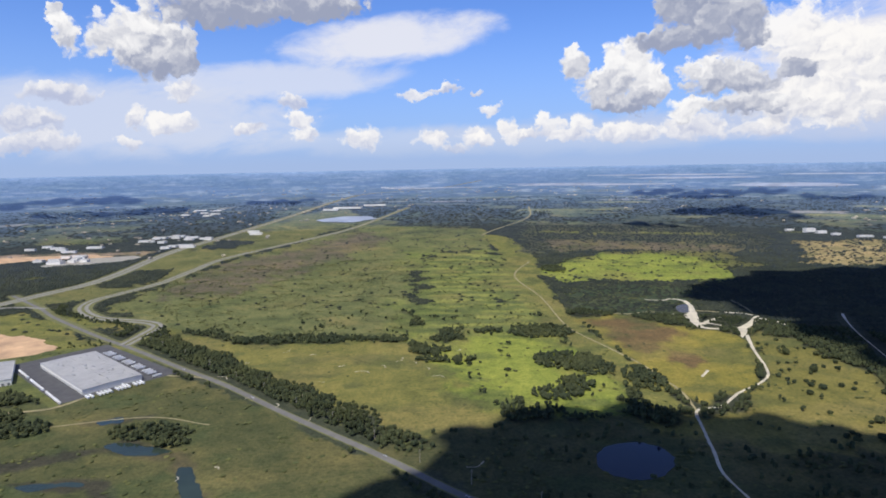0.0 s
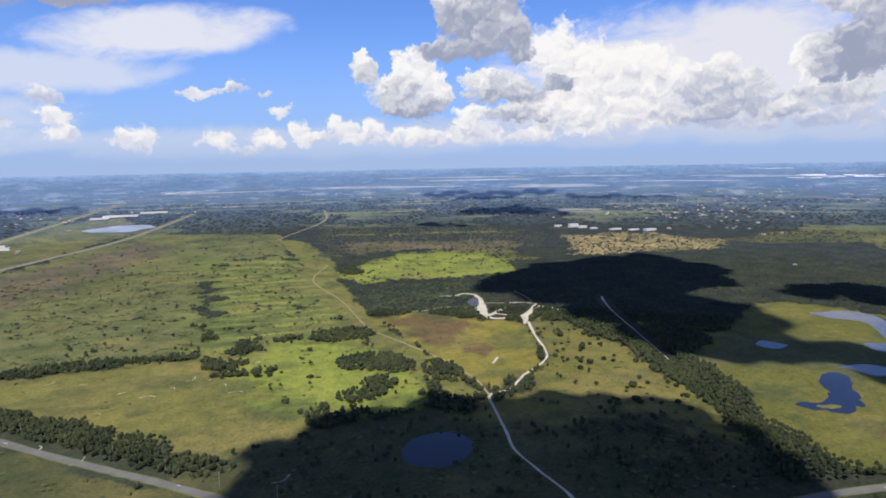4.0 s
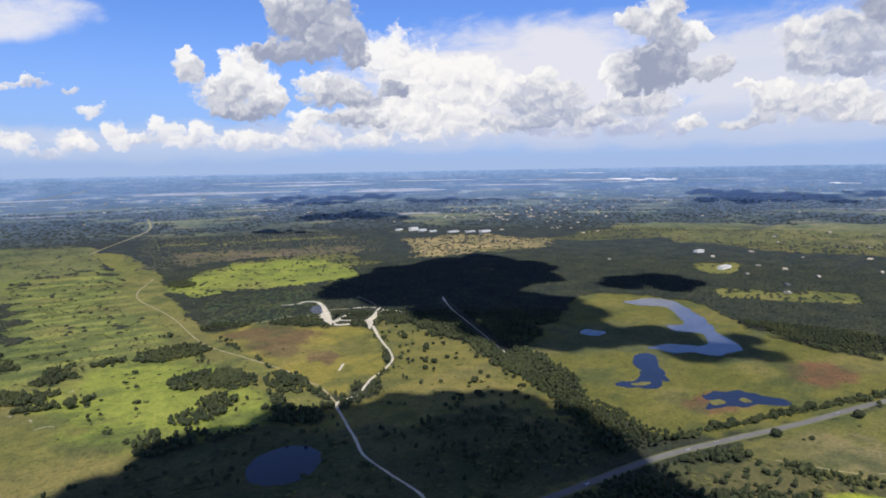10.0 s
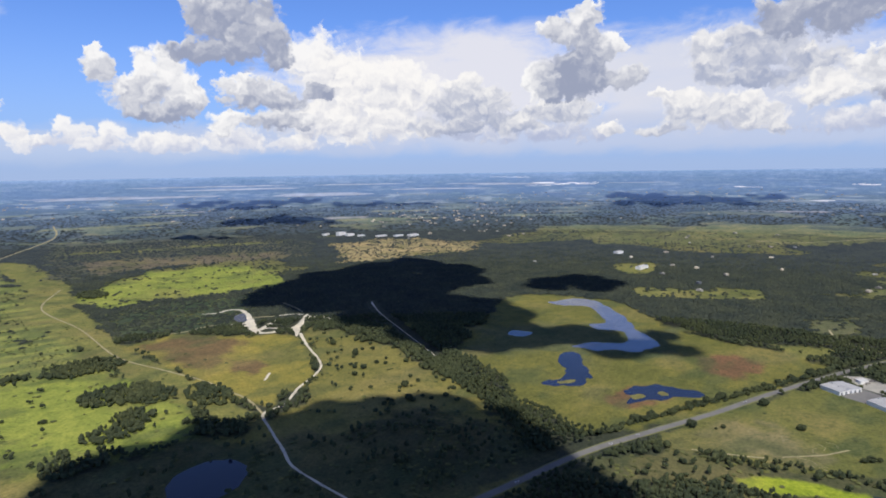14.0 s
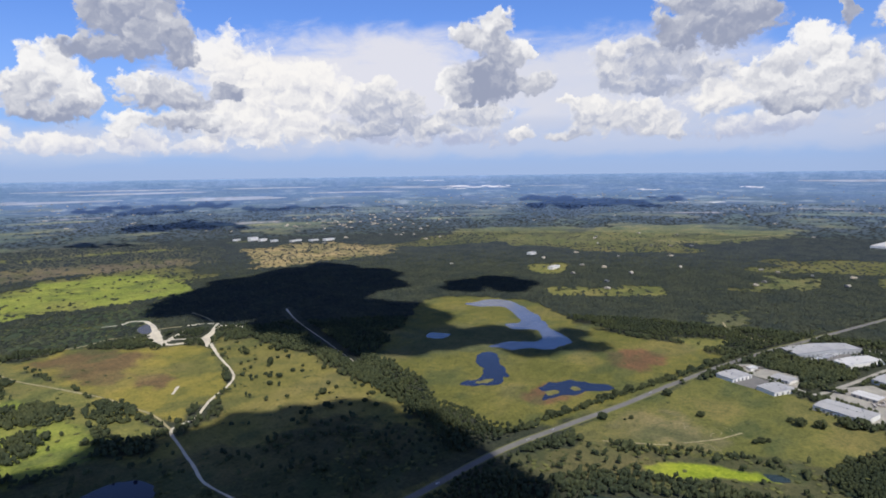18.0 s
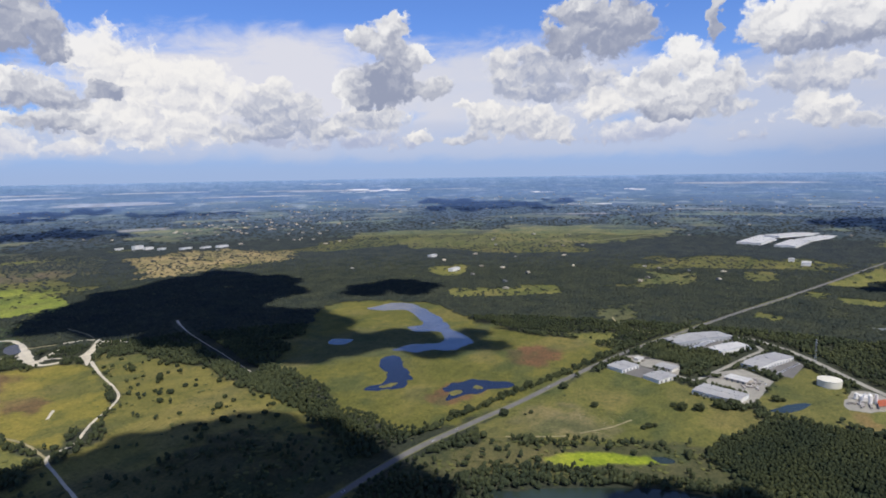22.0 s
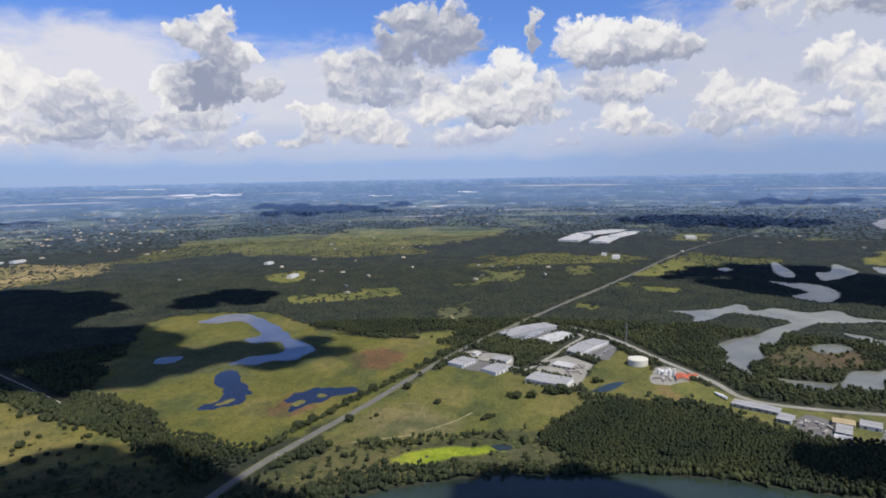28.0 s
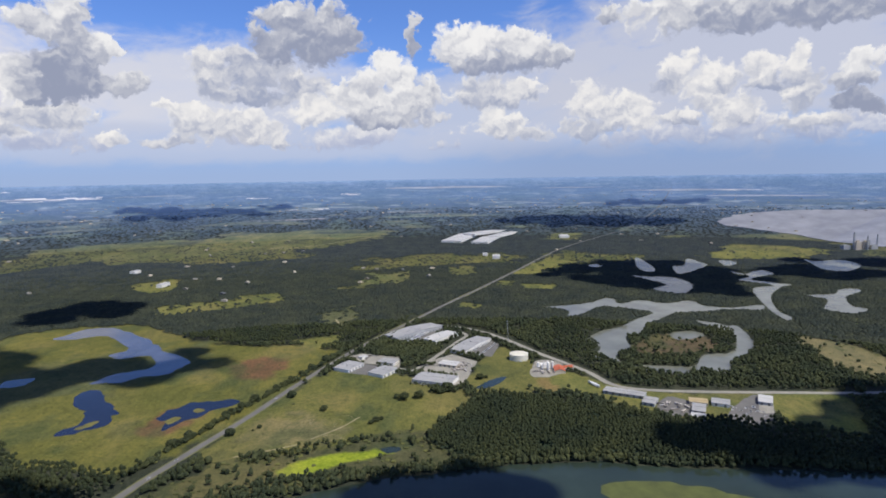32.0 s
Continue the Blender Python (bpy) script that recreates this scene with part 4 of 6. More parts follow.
ribbon("dirt_track", [(597, 1453), (570, 1376), (548, 1313), (540, 1263), (552, 1244), (572, 1238)], [14, 19, 22, 24, 20, 10], 0.18, SAND, "broad white sand scrape", "sand", 0.5, step=5)
ribbon("dirt_track", [(553, 1275), (582, 1304), (622, 1335)], [13, 11, 6], 0.17, SAND, "white sand finger of the scrape", "sand", 0.6, step=5)
ribbon("dirt_track", [(543, 1289), (567, 1284), (592, 1262)], [9, 8, 6], 0.16, SAND, "white sand finger of the scrape", "sand", 0.6, step=5)
ribbon("dirt_track", [(513, 1376), (535, 1364), (564, 1361)], [4, 6, 8], 0.15, SAND, "thin sandy bank", "sand", 0.6, step=5)
ribbon("dirt_track", [(586, 1399), (617, 1388), (648, 1372)], [8, 6, 6], 0.14, TRACK, "dull sandy trail", "dirt track", 0.6, step=5)
ribbon("dirt_track", [(376, 1391), (423, 1380), (480, 1394), (513, 1376)], 5, 0.14, TRACK, "faint sandy trail", "dirt track", 0.6, step=6)
ribbon("dirt_track", [(417, 955), (440, 985)], 5, 0.18, SAND, "bare sandy scar in the meadow", "sand", 0.6, step=5)
ribbon("dirt_track", [(700, 345), (735, 285), (745, 272)], 3, 0.18, TRACK, "worn pale fence line in the field", "dirt track", 0.6, step=6)
ribbon("dirt_track", [(760, 262), (800, 232), (838, 214)], 3, 0.18, TRACK, "worn pale fence line in the field", "dirt track", 0.6, step=6)
ribbon("dirt_track", [(-760, 840), (-623, 859), (-585, 878), (-560, 930)], 7, 0.18, TRACK, "pale unpaved lane by the warehouse lot", "dirt track", 0.4, step=6)
ribbon("dirt_track", [(-505, 1010), (-440, 1000), (-395, 985)], 5, 0.2, TRACK, "short sandy drive to the road", "dirt track", 0.4, step=6)
ribbon("dirt_track", [(-560, 800), (-430, 830), (-330, 800)], 3, 0.18, TRACK, "faint trail in rough grass", "dirt track", 0.6, step=6)
ribbon("dirt_track", [(1440, 420), (1380, 390), (1340, 340), (1330, 290)], 5, 0.16, TRACK, "pale cleared line through the wood", "dirt track", 0.5, step=8)
ribbon("dirt_track", [(3000, 1120), (2940, 1180), (3000, 1010), (3500, 760)], 8, 0.16, TRACK, "pale looping field lane", "dirt track", 0.3, step=20)
for scar in range(34):
    rs = random.Random(scar)
    x, y = (rs.uniform(-420, 40), rs.uniform(590, 1150)) if scar < 26 else (rs.uniform(760, 860), rs.uniform(200, 320))
    a, n = rs.uniform(0, 3.1), rs.uniform(4, 13)
    ribbon("sand_scar", [(x, y), (x + n * math.cos(a), y + n * math.sin(a)), (x + 2 * n * math.cos(a + 0.5), y + 2 * n * math.sin(a + 0.5))], rs.uniform(1.0, 2.2) * (1 if scar < 26 else 0.6), 0.17, SAND if scar < 26 else TRACK, "small bare white sand scar in the grass", "sand", 0.6, step=3)
sheet("sand_lot", [(-1080, 1285), (-923, 1280), (-800, 1195), (-792, 1150), (-894, 1090), (-1060, 1090)], 0.16, CLAY, "orange and pink bare clay building lot", "lot", 12)
sheet("sand_lot", [(-2100, 2150), (-1600, 2420), (-1400, 2480), (-1600, 2560), (-2200, 2330)], 0.16, CLAY, "distant pale bare earth pit", "lot", 25, step=30)
sheet("sand_lot", [(-1500, 2250), (-1300, 2330), (-1230, 2420), (-1320, 2500), (-1480, 2400)], 0.20, CONCRETE, "pale gravel storage yard", "lot", 20, step=20)
sheet("parking_lot", [(-805, 1072), (-692, 1202), (-468, 1022), (-592, 884)], 0.28, DARK_ASPHALT, "dark asphalt truck court round the warehouse", "parking lot", sharp=True)
sheet("yard", [(1131, 312), (1155, 286), (1133, 204), (1063, 195), (1073, 205), (1084, 232), (1092, 269)], 0.18, CONCRETE, "pale concrete yard between sheds", "yard", sharp=True)
sheet("parking_lot", [(1033, 280), (1090, 266), (1077, 234), (1024, 243)], 0.22, GREY_ASPHALT, "grey asphalt apron between two sheds", "parking lot", sharp=True)
sheet("yard", [(1111, 146), (1158, 106), (1114, 54), (1016, 67), (963, 85), (966, 94), (1027, 83), (1046, 152)], 0.26, CONCRETE, "dusty pale storage yard", "yard", sharp=True)
sheet("parking_lot", [(1238, 209), (1393, 169), (1346, 141), (1251, 168)], 0.18, GREY_ASPHALT, "grey truck court between warehouses", "parking lot", sharp=True)
sheet("parking_lot", [(1161, 73), (1272, 40), (1233, 13), (1145, 28)], 0.2, GREY_ASPHALT, "grey car park beside the long shed", "parking lot", sharp=True)
sheet("yard", [(1049, -41), (1029, -57), (1047, -91), (1080, -110), (1126, -87), (1123, -57)], 0.18, CONCRETE, "pale gravel works yard", "yard", 3)
sheet("yard", [(887, -219), (946, -251), (927, -279), (872, -264), (874, -231)], 0.2, GREY_ASPHALT, "cluttered grey storage yard", "yard", 3)
sheet("yard", [(906, -332), (962, -389), (890, -388), (845, -351), (865, -320)], 0.2, GREY_ASPHALT, "dark gravel yard with parked machines", "yard", 3)
sheet("yard", [(888, -365), (889, -386), (926, -400), (924, -378)], 0.26, CONCRETE, "pale concrete pad beside a shed", "yard", sharp=True)

sheet("round_pond", [(178, 692), (200, 717), (234, 724), (262, 713), (268, 682), (250, 648), (216, 632), (187, 642), (176, 664)], 0.12, POND, "round dark blue pond in grassland", "pond", 2.5)
sheet("winding_lake", [(1229, 1003), (1302, 994), (1334, 942), (1278, 842), (1210, 750), (1151, 698), (1110, 632), (1068, 602), (1022, 614), (985, 656), (945, 716), (990, 714), (1045, 668), (1081, 677), (1121, 717), (1095, 766), (1113, 802), (1156, 785), (1198, 822), (1265, 911), (1233, 960)], 0.14, BLUE_LAKE, "winding blue marsh lake", "lake", 9, step=4)
sheet("marsh_pond", [(909, 703), (924, 680), (866, 626), (840, 593), (801, 579), (768, 589), (745, 623), (765, 628), (782, 617), (822, 636), (865, 686)], 0.14, POND, "dark blue crooked marsh pond", "pond", 8, step=3)
sheet("marsh_pond", [(812, 514), (852, 512), (880, 490), (891, 428), (872, 424), (845, 450), (822, 453), (801, 471), (775, 481), (802, 492)], 0.14, POND, "dark blue pond with reedy islets", "pond", 7, step=3)
sheet("marsh_pond", [(943, 885), (969, 871), (969, 839), (939, 836), (925, 864)], 0.14, POND, "small blue marsh pool", "pond", 6, step=3)
sheet("marsh_pond", [(-319, 678), (-306, 682), (-289, 650), (-273, 625), (-262, 600), (-282, 604), (-302, 637), (-313, 654)], 0.14, MARSHWATER, "narrow dark pool in rough grass", "pond", 5, step=3)
sheet("marsh_pond", [(-440, 744), (-408, 748), (-383, 738), (-351, 724), (-368, 713), (-390, 715), (-425, 727)], 0.14, MARSHWATER, "narrow dark pool in rough grass", "pond", 5, step=3)
sheet("marsh_pond", [(-487, 642), (-443, 649), (-412, 647), (-413, 638), (-440, 640), (-467, 630)], 0.14, MARSHWATER, "weedy dark pool in rough grass", "pond", 5, step=3)
sheet("marsh_pond", [(-494, 816), (-470, 830), (-463, 812), (-485, 806)], 0.14, MARSHWATER, "weedy dark pool in rough grass", "pond", 4, step=3)
sheet("marsh_pond", [(736, 164), (746, 147), (735, 134), (724, 150)], 0.22, MARSHWATER, "small dark pool beside bright duckweed", "pond", 2)
sheet("marsh_pond", [(968, 50), (1000, 34), (1021, 17), (1031, -1), (1008, 6), (975, 26)], 0.2, MARSHWATER, "small dark retention pond by the field", "pond", 2)
sheet("near_lake", [(560, 300), (576, 276), (644, 177), (674, 91), (701, -1), (718, -110), (709, -202), (717, -338), (712, -497), (700, -700), (450, -800), (430, -300), (450, 100)], 0.12, MARSHWATER, "broad dark lake with a wooded shore", "lake", 5)
sheet("grass_spit", [(662, -102), (676, -150), (668, -204), (652, -249), (632, -280), (600, -290), (606, -200), (628, -120)], 0.16, plain("reed_bed", (0.085, 0.10, 0.028), 0.95, 0, 0.3, 0.05), "bright green reed spit in the lake", "reed bed", 6)
sheet("lake_arm", [(1600, -98), (1615, -151), (1651, -221), (1712, -276), (1704, -300), (1645, -302), (1689, -371), (1652, -422), (1689, -499), (1624, -517), (1603, -582), (1637, -667), (1576, -640), (1583, -575), (1557, -496), (1538, -421), (1489, -381), (1416, -325), (1335, -292), (1306, -256), (1233, -251), (1204, -247), (1166, -211), (1110, -214), (1147, -187), (1157, -162), (1219, -190), (1282, -173), (1353, -213), (1394, -263), (1477, -319), (1538, -366), (1583, -319), (1609, -259), (1575, -219), (1524, -191), (1499, -157), (1568, -154)], 0.12, LAKE, "silvery branching lake arm among wet woods", "lake", 4, step=7)
sheet("lake_arm", [(1449, -443), (1438, -485), (1406, -500), (1412, -521), (1299, -510), (1235, -489), (1169, -445), (1140, -413), (1074, -387), (1086, -345), (1057, -303), (1072, -273), (1094, -233), (1107, -246), (1101, -305), (1112, -343), (1168, -370), (1183, -391), (1195, -433), (1256, -465), (1336, -488), (1396, -471)], 0.13, LAKE, "silvery hooked lake arm among wet woods", "lake", 4, step=7)
sheet("lake_arm", [(2203, -784), (2117, -792), (2226, -891), (2139, -904), (2082, -834), (2028, -789), (1974, -836), (1934, -871), (1878, -813), (1749, -735), (1582, -681), (1495, -678), (1472, -654), (1569, -661), (1673, -681), (1816, -714), (1888, -750), (1915, -812), (1965, -780), (2018, -746), (2094, -807)], 0.14, LAKE, "silvery crooked lake arm among wet woods", "lake", 4, step=7)
sheet("marsh_pond", [(555, 1432), (577, 1460), (594, 1462), (584, 1426), (566, 1384), (548, 1388)], 0.2, POND, "tiny blue pool beside white sand", "pond", 3, step=4)
REED = plain("olive_reeds", (0.14, 0.13, 0.035), 0.95, 0, 0.3, 0.05)
sheet("reed_islet", [(842, 474), (856, 470), (850, 458), (836, 462)], 0.3, REED, "low olive reed islet in the pond", "reed bed", 4, step=3)
sheet("reed_islet", [(804, 498), (822, 490), (812, 480), (796, 486)], 0.3, REED, "low olive reed islet in the pond", "reed bed", 4, step=3)
sheet("reed_islet", [(775, 612), (800, 600), (792, 592), (768, 603)], 0.3, REED, "low olive reed islet in the pond", "reed bed", 4, step=3)
for outline in ([(1331, -354), (1360, -398), (1336, -430), (1308, -407), (1285, -360)],
                [(1772, -839), (1788, -919), (1856, -970), (1874, -1021), (1829, -1013), (1746, -929), (1634, -886), (1599, -904), (1553, -865), (1554, -816), (1601, -803), (1708, -863)],
                [(2511, -1170), (2446, -1184), (2474, -1297), (2324, -1282), (2194, -1162), (2234, -1113), (2357, -1131)],
                [(2099, -430), (2087, -484), (2064, -561), (1928, -577), (1793, -513), (1810, -469), (1863, -441), (1929, -499), (1989, -479)],
                [(2545, -531), (2462, -547), (2233, -537), (2182, -496), (2315, -488)],
                [(2312, -617), (2340, -666), (2523, -728), (2442, -749), (2338, -748), (2180, -641), (2144, -592)],
                [(2456, -829), (2470, -877), (2393, -874), (2322, -815)],
                [(2332, -311), (2375, -348), (2317, -361), (2290, -326)]):
    sheet("wood_pond", outline, 0.15, LAKE, "silvery ragged pond among wet woods", "pond", 5, step=8)
sheet("great_lake", [(4249, -1425), (5056, -1849), (5515, -2452), (5458, -3240), (5074, -4200), (3900, -3900), (2700, -2300), (2824, -1769), (3057, -1583), (3473, -1550), (3822, -1468)], 3.0, SKY_GREY_WATER, "broad pale lake in the distance", "lake", 30, step=80)


def far_lake(az, d, wide, deep, bow=0.1):
    """A lake far off, by heading, distance and size."""
    a = radians(az)
    pts = []
    for k in range(14):
        q = k / 14 * 2 * math.pi
        u, v = wide / 2 * math.cos(q), deep / 2 * math.sin(q) * (0.7 + 0.6 * hashed(k, int(d)))
        pts.append(((d + v) * math.sin(a + u / d), (d + v) * math.cos(a + u / d)))
    sheet("far_lake", pts, 4.0, SKY_PALE_WATER, "pale lake strip on the far plain", "lake", 30, step=120)


for args in ((13.9, 10050, 2500, 900), (29.7, 9450, 1500, 900), (-1.3, 9550, 1500, 500), (-9.1, 4130, 370, 420), (29.4, 9980, 1300, 700), (40.6, 11500, 1900, 900), (47.9, 14400, 2200, 1200), (10.1, 10700, 1600, 500), (22.2, 13700, 2600, 1300), (44.1, 15460, 1700, 900), (58.5, 14580, 1400, 500), (84.4, 18100, 3600, 2600), (20, 17000, 4000, 1500), (33, 16500, 2500, 1300), (106, 12500, 2500, 1000), (112, 9500, 1500, 500), (96, 15500, 1500, 700)):
    far_lake(*args)


# ---------------------------------------------------------------- clouds
def ico(level):
    bm = bmesh.new()
    bmesh.ops.create_icosphere(bm, subdivisions=level, radius=1)
    v = np.array([q.co[:] for q in bm.verts])
    f = np.array([[q.index for q in p.verts] for p in bm.faces])
    bm.free()
    return v, f


ICO1, ICO3 = ico(1), ico(3)


def puffs(spheres, mat, name, floor=None, rough=0.32):
    """One mesh of many knobbly billows: rows of x, y, z, radius."""
    vs, fs, at = [], [], 0
    for k, (x, y, z, r) in enumerate(spheres):
        v, f = ICO3
        q = v * 1.7 + np.array((x, y, z)) / max(r, 1) * 0.9 + k * 3.1
        n = fbm(q[:, 0], q[:, 1], q[:, 2], 3) - 0.5
        p = v * (r * (1 + rough * 2 * n))[:, None] + np.array((x, y, z))
        if floor is not None:
            p[:, 2] = np.where(p[:, 2] < floor, floor + (p[:, 2] - floor) * 0.22, p[:, 2])
        vs.append(p)
        fs.append(f + at)
        at += len(v)
    return mesh_of(name, np.concatenate(vs), np.concatenate(fs), mat, True)


def overhead(blobs, height, rows_label="broad grey-based cumulus cloud overhead"):
    """A cloud above the land, by the ground that lies in its shade: rows of x, y and radius."""
    shift = SUN_FROM / SUN_FROM.z * height
    rows = []
    rs = np.random.RandomState(len(blobs) + int(height))
    for x, y, r in blobs:
        p = place(x, y)
        r, x, y = r * p.xy.length / math.hypot(x, y), p.x, p.y
        rows.append((x + shift.x, y + shift.y, height, r))
        for _ in range(5):
            a = rs.uniform(0, 6.28)
            rows.append((x + shift.x + r * 0.85 * math.cos(a), y + shift.y + r * 0.85 * math.sin(a), height + r * rs.uniform(0, 0.3), r * rs.uniform(0.25, 0.5)))
    me = puffs(rows, CLOUD, "cloud", height - 20, 0.25)
    tagged(new("cloud", me), rows_label, "cloud", "", "structure")


overhead([(60, 700, 70), (140, 720, 100), (240, 720, 95), (330, 700, 95), (430, 680, 90), (515, 640, 85), (535, 560, 70), (520, 470, 70), (480, 520, 90), (380, 580, 100), (250, 620, 90), (120, 620, 90), (20, 600, 80), (-60, 560, 80), (470, 420, 75), (490, 380, 70), (350, 480, 90), (200, 500, 90)], 900)
overhead([(720, 1560, 90), (860, 1640, 130), (1030, 1700, 150), (1220, 1760, 150), (1380, 1780, 110), (1380, 1580, 120), (1260, 1450, 130), (1120, 1450, 150), (950, 1450, 130), (800, 1420, 110), (780, 1200, 70), (860, 1180, 110), (1000, 1200, 130), (1080, 1110, 70), (900, 1020, 90), (810, 960, 60), (824, 1514, 55), (838, 1341, 60), (794, 1145, 60), (776, 1002, 55), (787, 914, 60), (852, 886, 70), (965, 885, 70), (974, 806, 55), (1053, 1008, 80)], 1250)
overhead([(1400, 1150, 60), (1480, 1180, 70), (1560, 1150, 70), (1480, 1040, 60), (1560, 1060, 60)], 1300)
overhead([(850, 850, 60), (940, 830, 70), (1030, 760, 70), (1000, 660, 60), (1060, 620, 45), (1080, 560, 35), (1150, 640, 35)], 1100)
overhead([(780, -230, 40), (800, -300, 50), (790, -380, 60), (800, -470, 70), (880, -540, 80), (960, -600, 60), (900, -640, 80), (740, -420, 60), (730, -320, 50)], 800)
overhead([(2113, -139, 45), (2211, -225, 80), (2276, -314, 90), (2373, -433, 90), (2371, -538, 90), (2369, -643, 80), (2033, -281, 70), (1980, -362, 80), (1929, -439, 90), (1836, -500, 60), (1880, -613, 90), (1792, -648, 50), (2120, -480, 130), (2204, -600, 130), (2204, -697, 90), (2050, -650, 120), (2027, -804, 60), (2198, -987, 90), (2077, -1064, 80), (2131, -1225, 90), (2447, -1141, 70), (2394, -1374, 110), (2270, -1120, 90), (2150, -900, 60)], 1400)
overhead([(640, 120, 40), (650, 50, 45), (640, -20, 40), (600, 40, 50), (590, 120, 50)], 700)
overhead([(4720, 60, 60), (4700, -98, 100), (4650, -260, 80), (4560, -380, 130), (4600, -560, 110), (4480, -700, 140), (4520, -880, 90), (4440, -1010, 110), (4560, -1180, 70), (4850, -330, 120), (4900, -560, 90), (4820, -800, 110), (4980, -150, 80), (5050, -450, 70)], 1500)


def far_cloud(az, near, far, wide):
    """A long low cloud whose shade lies on the far plain, by heading, reach and width in degrees."""
    a0, a1 = radians(az - wide / 2), radians(az + wide / 2)
    p0, p1 = place(near * math.sin(radians(az)), near * math.cos(radians(az))), place(far * math.sin(radians(az)), far * math.cos(radians(az)))
    r, mid = max(16, (p1.xy.length - p0.xy.length) / 2), (p0 + p1) / 2
    height, d = 1750.0, mid.xy.length
    shift = SUN_FROM / SUN_FROM.z * (height - mid.z)
    n = max(3, int((a1 - a0) * d / r / 0.9))
    rs = np.random.RandomState(int(near))
    rows = []
    for k in range(n):
        a = a0 + (a1 - a0) * (k + 0.5) / n
        dd, q = d + rs.uniform(-0.7, 0.7) * r, r * rs.uniform(0.35, 0.95)
        rows.append((dd * math.sin(a) + shift.x, dd * math.cos(a) + shift.y, height, q))
    tagged(new("cloud", puffs(rows, CLOUD, "cloud", height - 10, 0.3)), "long grey-based cumulus cloud over the far plain", "cloud", "", "structure")


for args in ((22.2, 6255, 8632, 6.6), (25.3, 4301, 5044, 8.8), (64.3, 5879, 7484, 8.7), (21.4, 6101, 7723, 8.3), (27.9, 4216, 4732, 5.4), (-31.5, 7383, 9616, 9.2), (-28.5, 5414, 6377, 11.1), (18.7, 3446, 3705, 4.8), (62.6, 5831, 7300, 11.5), (26.4, 6892, 8471, 6.2), (103.5, 7006, 8491, 8.0), (35.3, 6092, 6995, 9.5), (-14.8, 6176, 7334, 6.0), (62.8, 6700, 8504, 14.2)):
    far_cloud(*args)


def far_roofs(az, near, far, wide):
    """A bright strip of far roofs and yards."""
    a, half = radians(az), radians(wide / 2)
    rs = random.Random(int(near))
    for k in range(5):
        u, w = rs.uniform(-0.8, 0.8) * half, half * rs.uniform(0.12, 0.35)
        d0 = near + (far - near) * rs.uniform(0, 0.5)
        d1 = d0 + (far - near) * rs.uniform(0.10, 0.25)
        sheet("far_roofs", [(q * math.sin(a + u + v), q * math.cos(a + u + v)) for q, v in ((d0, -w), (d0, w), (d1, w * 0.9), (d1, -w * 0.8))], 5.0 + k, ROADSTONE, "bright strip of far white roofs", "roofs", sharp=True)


for args in ((51.7, 13363, 15425, 6.7), (76.0, 11752, 13321, 2.4), (75.5, 11896, 13580, 2.2), (50.3, 12367, 13870, 3.7), (50.7, 14146, 16598, 5.7), (67.7, 10779, 11740, 3.4), (-21.1, 5408, 5715, 3.7), (47.8, 25226, 28937, 5.0), (-5.0, 9753, 10564, 5.3), (71.4, 6667, 7029, 4.0), (110.7, 11780, 12850, 3.8), (54.3, 14250, 15794, 2.0)):
    far_roofs(*args)


# ---------------------------------------------------------------- buildings and works
def frame_of(corners):
    """Centre, heading, length and width of a rectangle given by four rough corners."""
    p = np.array(corners, float)
    c = p.mean(0)
    e = (p[1] - p[0] + p[2] - p[3]) / 2
    g = (p[2] - p[1] + p[3] - p[0]) / 2
    le = np.linalg.norm(e)
    lg = abs(e[0] * g[1] - e[1] * g[0]) / le
    a = math.atan2(e[1], e[0])
    return c, a, le, lg


def stand(ob, x, y, a=0.0, s=1.0):
    """Sets a thing on the land."""
    p = place(x, y)
    k = p.xy.length / max(1e-6, math.hypot(x, y)) if (x or y) else 1.0
    ob.matrix_world = Matrix.Translation(p) @ Matrix.Rotation(a, 4, "Z") @ Matrix.Scale(s * k, 4)
    return ob


